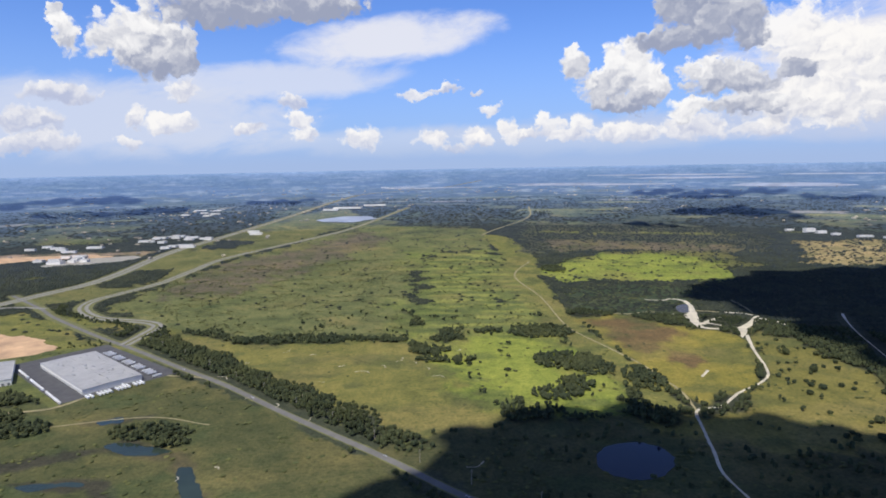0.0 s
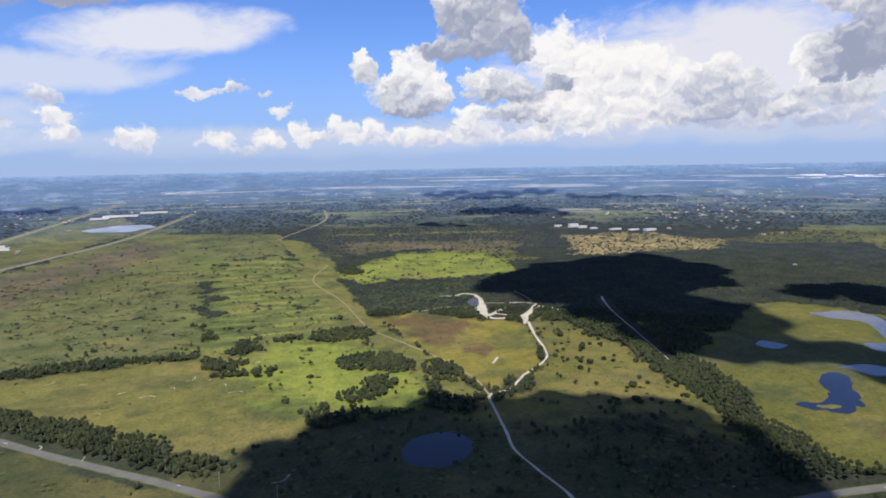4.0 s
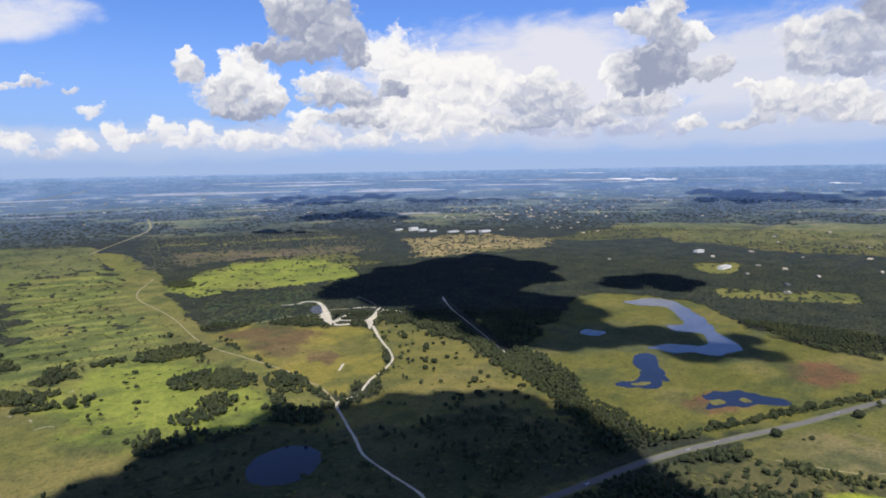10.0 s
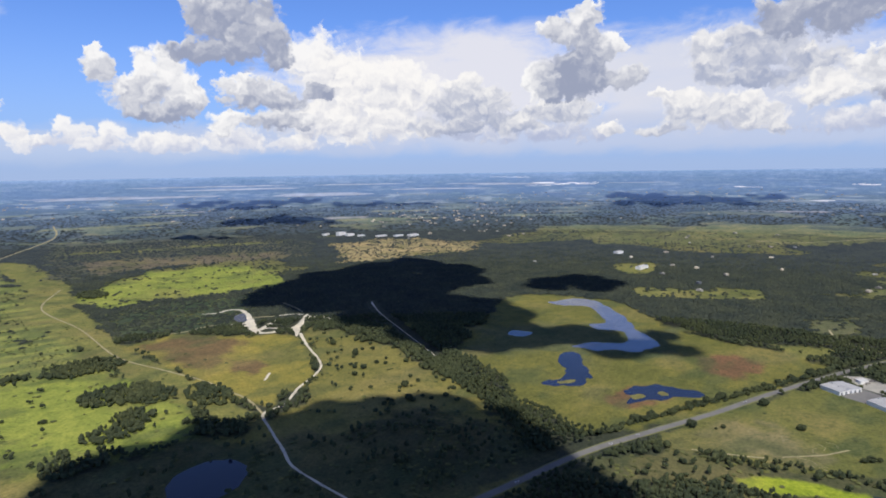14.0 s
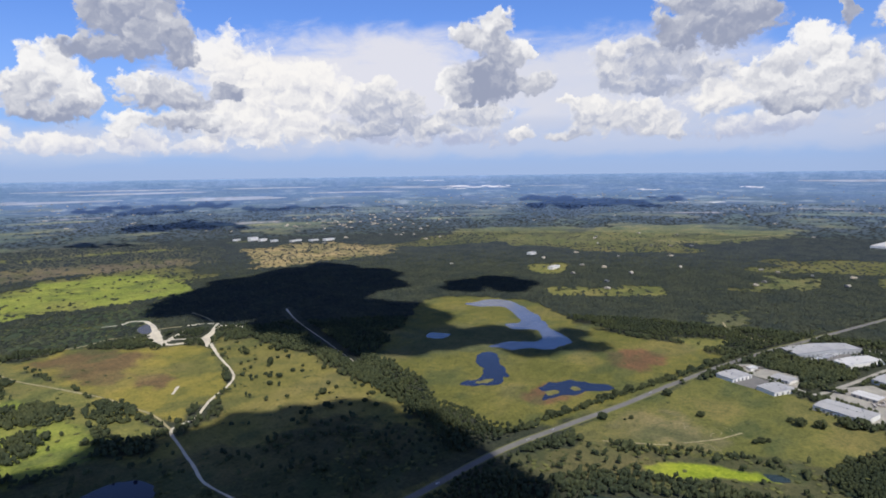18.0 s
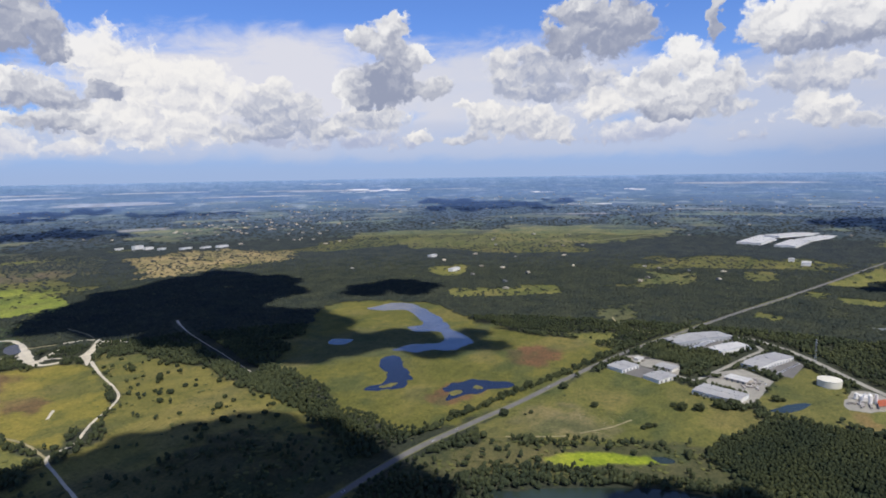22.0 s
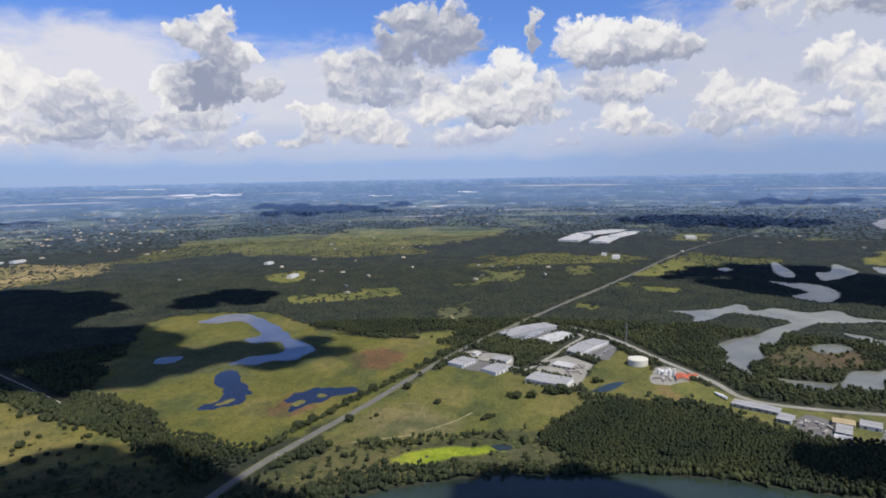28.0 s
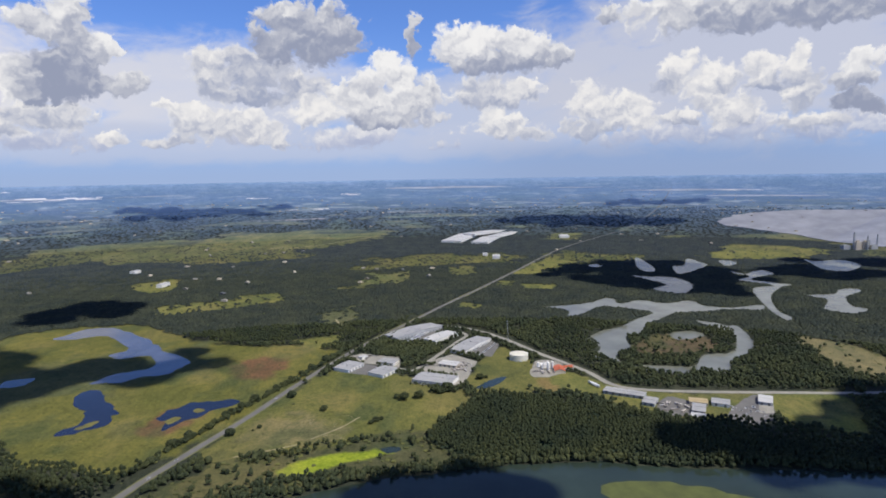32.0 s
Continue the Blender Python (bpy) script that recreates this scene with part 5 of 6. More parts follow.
def building(name, corners, h, roof, wall, label, category="warehouse", pitch=0.06, docks=(), bays=0, vents=0, group=""):
    """A long sheet-metal hall: plinth, walls, a low gable with seams and ridge, doors and roof vents. docks: sides with doors."""
    c, a, L, W = frame_of(corners)
    CLEAR.append((np.array(corners, float), None))
    ob = new(name)
    bm = bmesh.new()
    box(bm, (-L / 2, -W / 2, 0), (L / 2, W / 2, h))
    for s in (-1, 1):   # gable ends
        t = [bm.verts.new((s * L / 2, -W / 2, h)), bm.verts.new((s * L / 2, W / 2, h)), bm.verts.new((s * L / 2, 0, h + W / 2 * pitch))]
        u = [bm.verts.new((s * (L / 2 - 0.3), v.co.y, v.co.z)) for v in t]
        bm.faces.new(t), bm.faces.new(u[::-1])
    part("wall", bm, wall, ob)
    for s in (-1, 1):
        bm = bmesh.new()
        o = 0.6
        z0, z1 = h - o * pitch, h + W / 2 * pitch
        lo = [(-L / 2 - o, s * (W / 2 + o), z0), (L / 2 + o, s * (W / 2 + o), z0), (L / 2 + o, 0, z1), (-L / 2 - o, 0, z1)]
        a0 = [bm.verts.new((x, y, z + 0.05)) for x, y, z in lo]
        a1 = [bm.verts.new((x, y, z + 0.35)) for x, y, z in lo]
        bm.faces.new(a1), bm.faces.new(a0[::-1])
        for k in range(4):
            bm.faces.new((a0[k], a0[(k + 1) % 4], a1[(k + 1) % 4], a1[k]))
        bmesh.ops.recalc_face_normals(bm, faces=bm.faces)
        slope = part("roof_slope", bm, roof, ob)
        bm = bmesh.new()
        n = max(4, int(L / 6))
        for k in range(1, n):
            x = -L / 2 + k * L / n
            v = box(bm, (x - 0.12, 0, 0.0), (x + 0.12, W / 2, 0.07))
            for q in v:
                q.co = Vector((q.co.x, s * q.co.y, h + 0.35 + (W / 2 - q.co.y) * pitch + q.co.z))
        bmesh.ops.recalc_face_normals(bm, faces=bm.faces)
        part("roof_seams", bm, roof, slope)
    bm = bmesh.new()
    box(bm, (-L / 2, -0.5, h + W / 2 * pitch + 0.3), (L / 2, 0.5, h + W / 2 * pitch + 0.62))
    part("ridge_cap", bm, roof, ob)
    for side in docks:
        along, depth = (L, W) if side in "ns" else (W, L)
        n = bays or max(2, int(along / 9))
        for k in range(n):
            u = -along / 2 + (k + 0.5) * along / n
            bm = bmesh.new()
            d = depth / 2
            if side == "s":
                box(bm, (u - 1.8, -d - 0.18, 0.2), (u + 1.8, -d + 0.05, 4.4))
            elif side == "n":
                box(bm, (u - 1.8, d - 0.05, 0.2), (u + 1.8, d + 0.18, 4.4))
            elif side == "e":
                box(bm, (d - 0.05, u - 1.8, 0.2), (d + 0.18, u + 1.8, 4.4))
            else:
                box(bm, (-d - 0.18, u - 1.8, 0.2), (-d + 0.05, u + 1.8, 4.4))
            part("dock_door", bm, DOOR, ob)
    rs = random.Random(int(c[0]))
    for k in range(vents):
        x, y = rs.uniform(-0.45, 0.45) * L, rs.uniform(-0.4, 0.4) * W
        bm = bmesh.new()
        z = h + (W / 2 - abs(y)) * pitch + 0.3
        box(bm, (x - 1.2, y - 1.0, z), (x + 1.2, y + 1.0, z + 1.3))
        part("roof_vent", bm, STEEL, ob)
    stand(ob, c[0], c[1], a)
    return tagged(ob, label, category, group)


building("warehouse", [(-733, 1061), (-579, 920), (-514, 990), (-675, 1127)], 9, ROOF_GREY, WALL_WHITE, "huge grey-roofed distribution warehouse with white walls", pitch=0.02, docks="snw", bays=26, vents=26)
building("warehouse", [(-900, 1045), (-800, 925), (-738, 973), (-768, 1057)], 10, ROOF_GREY, WALL_WHITE, "grey-roofed warehouse beside a gravel yard", pitch=0.02, docks="e", bays=12, vents=8)
building("warehouse", [(1252, 242), (1232, 208), (1372, 166), (1406, 200)], 7, ROOF_GREY, WALL_GREY, "long grey-roofed warehouse beside the road", docks="e", vents=6, group="industrial sheds")
building("warehouse", [(1240, 167), (1224, 139), (1304, 113), (1322, 139)], 7, ROOF_WHITE, WALL_WHITE, "long white-roofed warehouse with a truck court", docks="w", vents=4, group="industrial sheds")
building("warehouse", [(1165, 105), (1154, 72), (1257, 39), (1277, 70)], 7, ROOF_GREY, WALL_WHITE, "long pale grey-roofed shed beside a car park", docks="e", vents=6, group="industrial sheds")
building("warehouse", [(1045, 310), (1034, 281), (1076, 265), (1091, 298)], 6, ROOF_GREY, WALL_WHITE, "low grey-roofed shed near the road", docks="e", vents=3, group="industrial sheds")
building("warehouse", [(1023, 242), (1009, 213), (1049, 195), (1066, 225)], 6, ROOF_GREY, WALL_WHITE, "low grey-roofed shed facing the field", docks="e", vents=3, group="industrial sheds")
building("shed", [(1087, 240), (1081, 210), (1104, 200), (1116, 233)], 5, ROOF_GREY, WALL_WHITE, "low shed with a bright white end wall", "shed", docks="s", group="industrial sheds")
building("warehouse", [(988, 160), (968, 94), (1009, 80), (1027, 147)], 7, ROOF_GREY, WALL_WHITE, "broad grey-roofed shed with a bright white end wall", docks="s", vents=6, group="industrial sheds")
building("shed", [(1082, 125), (1070, 89), (1093, 85), (1106, 118)], 5, ROOF_WHITE, WALL_TAN, "pale-roofed store in a dusty yard", "shed", docks="s", group="industrial sheds")
building("shed", [(1117, 282), (1112, 272), (1127, 271), (1134, 280)], 5, ROOF_WHITE, WALL_WHITE, "small white-roofed store in a concrete yard", "shed", group="industrial sheds")
building("shed", [(957, -154), (943, -183), (965, -191), (976, -162)], 5, ROOF_GREY, WALL_GREY, "long grey-roofed shed along the yard road", "shed", docks="s", group="yard sheds")
building("shed", [(945, -185), (933, -211), (952, -220), (964, -193)], 5, ROOF_GREY, WALL_GREY, "long grey-roofed shed along the yard road", "shed", docks="s", group="yard sheds")
building("shed", [(911, -205), (902, -221), (928, -232), (935, -215)], 5, ROOF_GREY, WALL_GREY, "square blue-grey shed beside a cluttered yard", "shed", docks="s", group="yard sheds")
building("shed", [(916, -273), (910, -298), (927, -306), (933, -281)], 5, ROOF_TAN, WALL_TAN, "orange-tan roofed shed in the row of yards", "shed", docks="s", group="yard sheds")
building("shed", [(881, -268), (875, -285), (906, -296), (911, -279)], 5, ROOF_GREY, WALL_GREY, "pale grey-roofed shed in the row of yards", "shed", docks="s", group="yard sheds")
building("shed", [(859, -260), (853, -279), (868, -284), (873, -266)], 5, ROOF_WHITE, WALL_WHITE, "low white-roofed shed in the row of yards", "shed", docks="s", group="yard sheds")
building("shed", [(913, -306), (906, -329), (926, -338), (935, -314)], 5, ROOF_GREY, WALL_WHITE, "long bluish grey-roofed shed by the concrete road", "shed", docks="s", group="yard sheds")
building("shed", [(922, -376), (916, -394), (945, -407), (953, -390)], 5, ROOF_WHITE, WALL_GREY, "bright-roofed shed at the end of the yards", "shed", docks="s", group="yard sheds")
building("factory", [(3155, 333), (3540, 270), (3500, 165), (3122, 235)], 11, ROOF_WHITE, WALL_WHITE, "vast low white-roofed factory hall in the woods", "factory", 0.01, vents=14, group="factory halls")
building("factory", [(3560, 255), (3890, 10), (3840, -55), (3510, 175)], 10, ROOF_WHITE, WALL_WHITE, "vast low white-roofed factory hall in the woods", "factory", 0.01, vents=12, group="factory halls")
building("factory", [(3094, 178), (3370, 125), (3350, 40), (3085, 90)], 10, ROOF_WHITE, WALL_WHITE, "vast low white-roofed factory hall in the woods", "factory", 0.01, vents=9, group="factory halls")
building("factory", [(3400, 110), (3840, -80), (3785, -120), (3370, 40)], 9, ROOF_WHITE, WALL_WHITE, "vast low white-roofed factory hall in the woods", "factory", 0.01, vents=9, group="factory halls")
for x, y, L, W, h in ((1745, 2890, 46, 30, 20), (1765, 2830, 40, 24, 14), (1790, 2760, 36, 20, 10), (1860, 2670, 60, 24, 9), (1930, 2610, 50, 24, 9), (1990, 2560, 56, 30, 12), (1690, 2960, 36, 20, 10)):
    building("office_block", [(x - L / 2, y - W / 2), (x + L / 2, y - W / 2), (x + L / 2, y + W / 2), (x - L / 2, y + W / 2)], h, ROOF_WHITE, WALL_WHITE, "bright white institutional block among woods", "office block", 0.01, docks="s", group="white blocks")
FAR_SHEDS = [(-820, 5200, 240, 100), (-620, 5500, 200, 80), (-930, 5000, 120, 70), (2560, 40, 60, 30), (3400, -320, 90, 50), (2640, 90, 30, 20), (1880, 1130, 50, 20), (2150, 1400, 40, 20)]
rb = random.Random(8)
for cx, cy, sx, sy, n in ((-1330, 3050, 160, 160, 14), (-1480, 2400, 120, 120, 9), (-1200, 2760, 60, 60, 4), (-1750, 2700, 160, 120, 6), (-1010, 3300, 60, 60, 4), (-1650, 1950, 100, 90, 5), (-2000, 4700, 300, 200, 6)):
    for k in range(n):
        FAR_SHEDS.append((cx + rb.uniform(-sx, sx), cy + rb.uniform(-sy, sy), rb.uniform(22, 70), rb.uniform(14, 34)))
for x, y, L, W in FAR_SHEDS:
    building("far_shed", [(x - L / 2, y - W / 2), (x + L / 2, y - W / 2), (x + L / 2, y + W / 2), (x - L / 2, y + W / 2)], 10, ROOF_WHITE, WALL_WHITE, "distant white-roofed commercial shed", "shed", 0.03, group="far sheds")


def water_tank(x, y, r, h):
    ob = new("water_tank")
    bm = bmesh.new()
    bmesh.ops.create_cone(bm, cap_ends=True, segments=48, radius1=r, radius2=r, depth=h, matrix=Matrix.Translation((0, 0, h / 2)))
    part("shell", bm, TANK, ob)
    bm = bmesh.new()
    bmesh.ops.create_cone(bm, cap_ends=True, segments=48, radius1=r + 0.4, radius2=r * 0.12, depth=r * 0.10, matrix=Matrix.Translation((0, 0, h + r * 0.05)))
    part("roof", bm, TANK, ob, "shallow pale cone roof")
    bm = bmesh.new()
    for k in range(3):
        z = 2 + k * (h - 3) / 2
        bmesh.ops.create_cone(bm, cap_ends=False, segments=48, radius1=r + 0.15, radius2=r + 0.15, depth=0.4, matrix=Matrix.Translation((0, 0, z)))
    part("stiffening_rings", bm, TANK, ob)
    bm = bmesh.new()
    for k in range(2):
        rod(bm, (-r - 0.5, -0.4 + 0.8 * k, 0), (-r - 0.5, -0.4 + 0.8 * k, h + 1), 0.08, 0.08, 6)
    part("ladder", bm, STEEL, ob)
    CLEAR.append((np.array([(x + r * 1.3 * math.cos(k), y + r * 1.3 * math.sin(k)) for k in np.linspace(0, 6, 9)]), None))
    return tagged(stand(ob, x, y), "round cream water storage tank on grass", "water tank")


water_tank(1134, -24, 17.5, 11)


def lattice_mast(x, y, h):
    ob = new("radio_mast")
    for k in range(3):
        q = 2 * math.pi * k / 3
        bm = bmesh.new()
        rod(bm, (2.4 * math.cos(q), 2.4 * math.sin(q), 0), (0.6 * math.cos(q), 0.6 * math.sin(q), h), 0.22, 0.14, 6)
        part("leg", bm, STEEL, ob)
    bm = bmesh.new()
    n = 12
    for j in range(n):
        z0, z1 = h * j / n, h * (j + 1) / n
        r0, r1 = 2.4 - 1.8 * j / n, 2.4 - 1.8 * (j + 1) / n
        for k in range(3):
            q0, q1 = 2 * math.pi * k / 3, 2 * math.pi * (k + 1) / 3
            rod(bm, (r0 * math.cos(q0), r0 * math.sin(q0), z0), (r1 * math.cos(q1), r1 * math.sin(q1), z1), 0.09, 0.09, 5)
    part("bracing", bm, STEEL, ob)
    for z in (h * 0.97, h * 0.85):
        bm = bmesh.new()
        for k in range(3):
            q = 2 * math.pi * k / 3 + 0.5
            m = Matrix.Translation((1.6 * math.cos(q), 1.6 * math.sin(q), z)) @ Matrix.Rotation(q, 4, "Z") @ Matrix.Diagonal((0.4, 1.6, 2.2, 1))
            bmesh.ops.create_cube(bm, size=1, matrix=m)
        part("antenna_panels", bm, WALL_GREY, ob)
    return tagged(stand(ob, x, y), "grey steel lattice radio mast above the trees", "mast")


lattice_mast(1258, -3, 44)


def silo_works(x, y):
    """A batching works: silos, conveyor, hoppers and a red-roofed shed."""
    ob = new("batching_works")
    rs = random.Random(4)
    for k in range(5):
        sx, sy, r, h = rs.uniform(-12, 12), rs.uniform(-18, 12), rs.uniform(1.8, 3.0), rs.uniform(7, 14)
        bm = bmesh.new()
        bmesh.ops.create_cone(bm, cap_ends=True, segments=20, radius1=r, radius2=r, depth=h, matrix=Matrix.Translation((sx, sy, h / 2 + 1)))
        bmesh.ops.create_cone(bm, cap_ends=True, segments=20, radius1=r, radius2=0.3, depth=r * 0.6, matrix=Matrix.Translation((sx, sy, h + 1 + r * 0.3)))
        part("silo", bm, WALL_WHITE, ob)
        bm = bmesh.new()
        for q in range(4):
            rod(bm, (sx + r * 0.8 * math.cos(q * 1.57), sy + r * 0.8 * math.sin(q * 1.57), 0), (sx + r * 0.8 * math.cos(q * 1.57), sy + r * 0.8 * math.sin(q * 1.57), 1.4), 0.2, 0.2, 5)
        part("silo_legs", bm, STEEL, ob)
    bm = bmesh.new()
    rod(bm, (-16, 10, 1), (4, -4, 12), 0.9, 0.9, 4)
    rod(bm, (-6, 3, 0), (-6, 3, 6), 0.25, 0.25, 5)
    part("conveyor", bm, STEEL, ob)
    bm = bmesh.new()
    box(bm, (2, -14, 0), (16, 2, 6))
    part("plant_house", bm, WALL_WHITE, ob)
    return tagged(stand(ob, x, y, 0.3), "white concrete batching works with silos", "factory works")


silo_works(1078, -66)
building("shed", [(1080, -83), (1054, -86), (1050, -103), (1078, -104)], 5, ROOF_RED, WALL_TAN, "shed with an orange-red roof at the works", "shed", pitch=0.3)
building("shed", [(1080, -100), (1086, -116), (1076, -120), (1070, -104)], 5, ROOF_RED, WALL_WHITE, "small white shed with an orange-red roof", "shed", pitch=0.3)


def power_station(x, y):
    ob = new("power_station")
    rs = random.Random(9)
    for k, (sx, sy, h, r) in enumerate(((0, 0, 75, 5), (50, -10, 62, 4), (70, 15, 40, 8), (95, 0, 66, 4))):
        bm = bmesh.new()
        bmesh.ops.create_cone(bm, cap_ends=True, segments=16, radius1=r, radius2=r * 0.7, depth=h, matrix=Matrix.Translation((sy, -sx, h / 2)))
        part("chimney", bm, WALL_GREY, ob)
    for k in range(6):
        sx, sy, L, h = rs.uniform(-30, 130), rs.uniform(-20, 40), rs.uniform(14, 30), rs.uniform(15, 36)
        bm = bmesh.new()
        box(bm, (sy - L / 2, -sx - L / 2, 0), (sy + L / 2, -sx + L / 2, h))
        box(bm, (sy - L / 4, -sx - L / 4, h), (sy + L / 4, -sx + L / 4, h * 1.2))
        part("boiler_house", bm, WALL_GREY if k % 2 else WALL_TAN, ob)
    CLEAR.append((np.array([(x - 60, y - 160), (x + 60, y - 160), (x + 60, y + 50), (x - 60, y + 50)]), None))
    return tagged(stand(ob, x, y), "distant power station with chimneys by the lake", "power station")


power_station(2800, -1510)


# ---------------------------------------------------------------- vehicles and poles
def car():
    ob = new("car")
    bm = bmesh.new()
    v = box(bm, (-2.3, -0.9, 0.35), (2.3, 0.9, 0.95))
    bmesh.ops.bevel(bm, geom=bm.edges[:], offset=0.12, segments=1)
    part("body", bm, PAINT, ob)
    bm = bmesh.new()
    v = box(bm, (-1.5, -0.8, 0.95), (1.0, 0.8, 1.5))
    for q in v:
        if q.co.z > 1.2:
            q.co.x, q.co.y = q.co.x * 0.72 - 0.1, q.co.y * 0.85
    part("cabin", bm, DOOR, ob)
    for x in (-1.4, 1.4):
        for y in (-0.85, 0.85):
            bm = bmesh.new()
            rod(bm, (x, y - 0.1, 0.34), (x, y + 0.1, 0.34), 0.34, 0.34, 10)
            part("wheel", bm, TYRE, ob)
    return tagged(ob, "parked or driving light-coloured car", "car", "cars")


def trailer():
    ob = new("truck_trailer")
    bm = bmesh.new()
    box(bm, (-7.5, -1.28, 1.1), (7.5, 1.28, 4.0))
    bmesh.ops.bevel(bm, geom=bm.edges[:], offset=0.06, segments=1)
    part("cargo_box", bm, TRAILER, ob)
    bm = bmesh.new()
    box(bm, (-7.0, -0.5, 0.8), (7.0, 0.5, 1.08))
    part("chassis", bm, DOOR, ob)
    for x in (-6.2, -5.0):
        for y in (-1.0, 1.0):
            bm = bmesh.new()
            rod(bm, (x, y - 0.2, 0.5), (x, y + 0.2, 0.5), 0.5, 0.5, 10)
            part("wheel", bm, TYRE, ob)
    bm = bmesh.new()
    rod(bm, (5, -0.7, 0), (5, -0.7, 1.0), 0.1, 0.1, 5)
    rod(bm, (5, 0.7, 0), (5, 0.7, 1.0), 0.1, 0.1, 5)
    part("landing_legs", bm, STEEL, ob)
    return tagged(ob, "white box trailer parked at a warehouse", "trailer", "trailers")


def spot(x, y, a, z=0.0):
    return Matrix.Translation(place(x, y, z)) @ Matrix.Rotation(a, 4, "Z")


CAR, TRUCK = car(), trailer()
CAR.matrix_world = spot(-79 + 2, 697 + 2, -0.72, 0.27)
TRUCK.matrix_world = spot(-530, 956, 0.82 + 1.57, 0.30)
for k in range(16):   # at the doors of the great warehouse
    if k % 5 != 2:
        copy_thing(TRUCK, spot(-571 + k * 3.6 + 10, 916 + k * 4.2 - 9, -0.70, 0.30))
for k in range(22):
    if k % 4 != 1:
        copy_thing(TRUCK, spot(-500 - 8 * k + 3, 1003 + 6.8 * k, 0.85, 0.30))
for k in range(16):
    copy_thing(TRUCK, spot(-755 + 12.5 * k * 0.86, 1036 - 11.5 * k * 0.86, -0.741, 0.30)) if k % 6 != 4 else None
for k in range(14):
    copy_thing(TRUCK, spot(1239 + 9.93 * k, 202 + -2.78 * k, 0.93, 0.2))
for k in range(3):
    copy_thing(TRUCK, spot(998 + -4.2 * k, -141 + -3.8 * k, 0.4, 0.22))
for k in range(46):
    rs = random.Random(k + 50)
    row, col = divmod(k, 23)
    copy_thing(CAR, spot(1174 + 3.73 * col + -17 * row, 68 + -1.31 * col + -17 * row, 1.23, 0.22))
for k in range(40):
    rs = random.Random(k + 900)
    copy_thing(CAR, spot(1083 + rs.uniform(-20, 20), 77 + rs.uniform(-14, 14), rs.choice((0.3, 1.87)), 0.28) if k < 22 else spot(892 + rs.uniform(-22, 22), -348 + rs.uniform(-24, 24), rs.uniform(0, 3), 0.24))
for x, y, a in ((-300, 897, -0.74), (-465, 1037, -0.72), (20, 604, -0.63), (640, 421, -0.2), (688, 413, -0.22), (905, 367, -0.2), (1085, 330, -0.22), (1290, 273, -0.3), (480, 437, -0.05), (1700, 137, -0.35)):
    copy_thing(CAR, spot(x, y, a, 0.27))


def container():
    """A steel shipping container: ribbed box, doors and corner posts."""
    ob = new("shipping_container")
    bm = bmesh.new()
    box(bm, (-6, -1.2, 0.1), (6, 1.2, 2.6))
    part("box", bm, CONTAINER, ob)
    for y in (-1.22, 1.22):
        bm = bmesh.new()
        for k in range(18):
            x = -5.6 + k * 0.66
            box(bm, (x, y - 0.03, 0.3), (x + 0.3, y + 0.03, 2.4))
        part("ribs", bm, CONTAINER, ob)
    for y in (-1.15, 0.02):
        bm = bmesh.new()
        box(bm, (6.0, y, 0.2), (6.06, y + 1.1, 2.5))
        part("door", bm, DOOR, ob)
    bm = bmesh.new()
    box(bm, (-5.9, -1.1, 0.0), (-5.5, 1.1, 0.1))
    box(bm, (5.5, -1.1, 0.0), (5.9, 1.1, 0.1))
    part("feet", bm, STEEL, ob)
    return tagged(ob, "steel shipping container standing in a yard", "container", "containers")


CONTAINER = plain("container_paint", (0.34, 0.31, 0.28), 0.6, 0.0, 0.15, 0.3, 0.7)
CRATE = container()
CRATE.matrix_world = spot(1126, 294, 0.4, 0.22)
for k in range(44):
    rs = random.Random(k + 300)
    if k < 14:
        x, y, a = rs.uniform(1053, 1109), rs.uniform(73, 93), rs.choice((0.35, 1.9))
    elif k < 22:
        x, y, a = rs.uniform(1114, 1148), rs.uniform(266, 302), rs.choice((0.3, 1.85))
    elif k < 36:
        x, y, a = rs.uniform(884, 920), rs.uniform(-275, -223), rs.uniform(0, 3)
    else:
        x, y, a = rs.uniform(1050, 1100), rs.uniform(-110, -50), rs.uniform(0, 3)
    copy_thing(CRATE, spot(x, y, a, 0.28))


def pole(h):
    ob = new("power_pole")
    bm = bmesh.new()
    rod(bm, (0, 0, 0), (0, 0, h), 0.34, 0.2, 8)
    part("post", bm, WOOD, ob)
    for z in (h - 0.7, h - 2.4):
        bm = bmesh.new()
        box(bm, (-1.9, -0.12, z - 0.12), (1.9, 0.12, z + 0.12))
        arm = part("crossarm", bm, WOOD, ob)
        for x in (-1.7, 0.8, 1.7):
            bm = bmesh.new()
            rod(bm, (x, 0, z + 0.12), (x, 0, z + 0.5), 0.1, 0.06, 6)
            part("insulator", bm, WALL_GREY, arm)
    return tagged(ob, "tall pale wooden power pole beside the road", "power pole", "roadside power poles")


POLES = [(-560, 1163), (-490, 1103), (-420, 1040), (-352, 978), (-288, 918), (-222, 855), (-158, 797), (-94, 738), (-34, 682), (25, 630), (95, 583), (170, 540)]
POLE = pole(17)
POLE.matrix_world = spot(*POLES[0], 0.85)
for x, y in POLES[1:]:
    copy_thing(POLE, spot(x, y, 0.85))


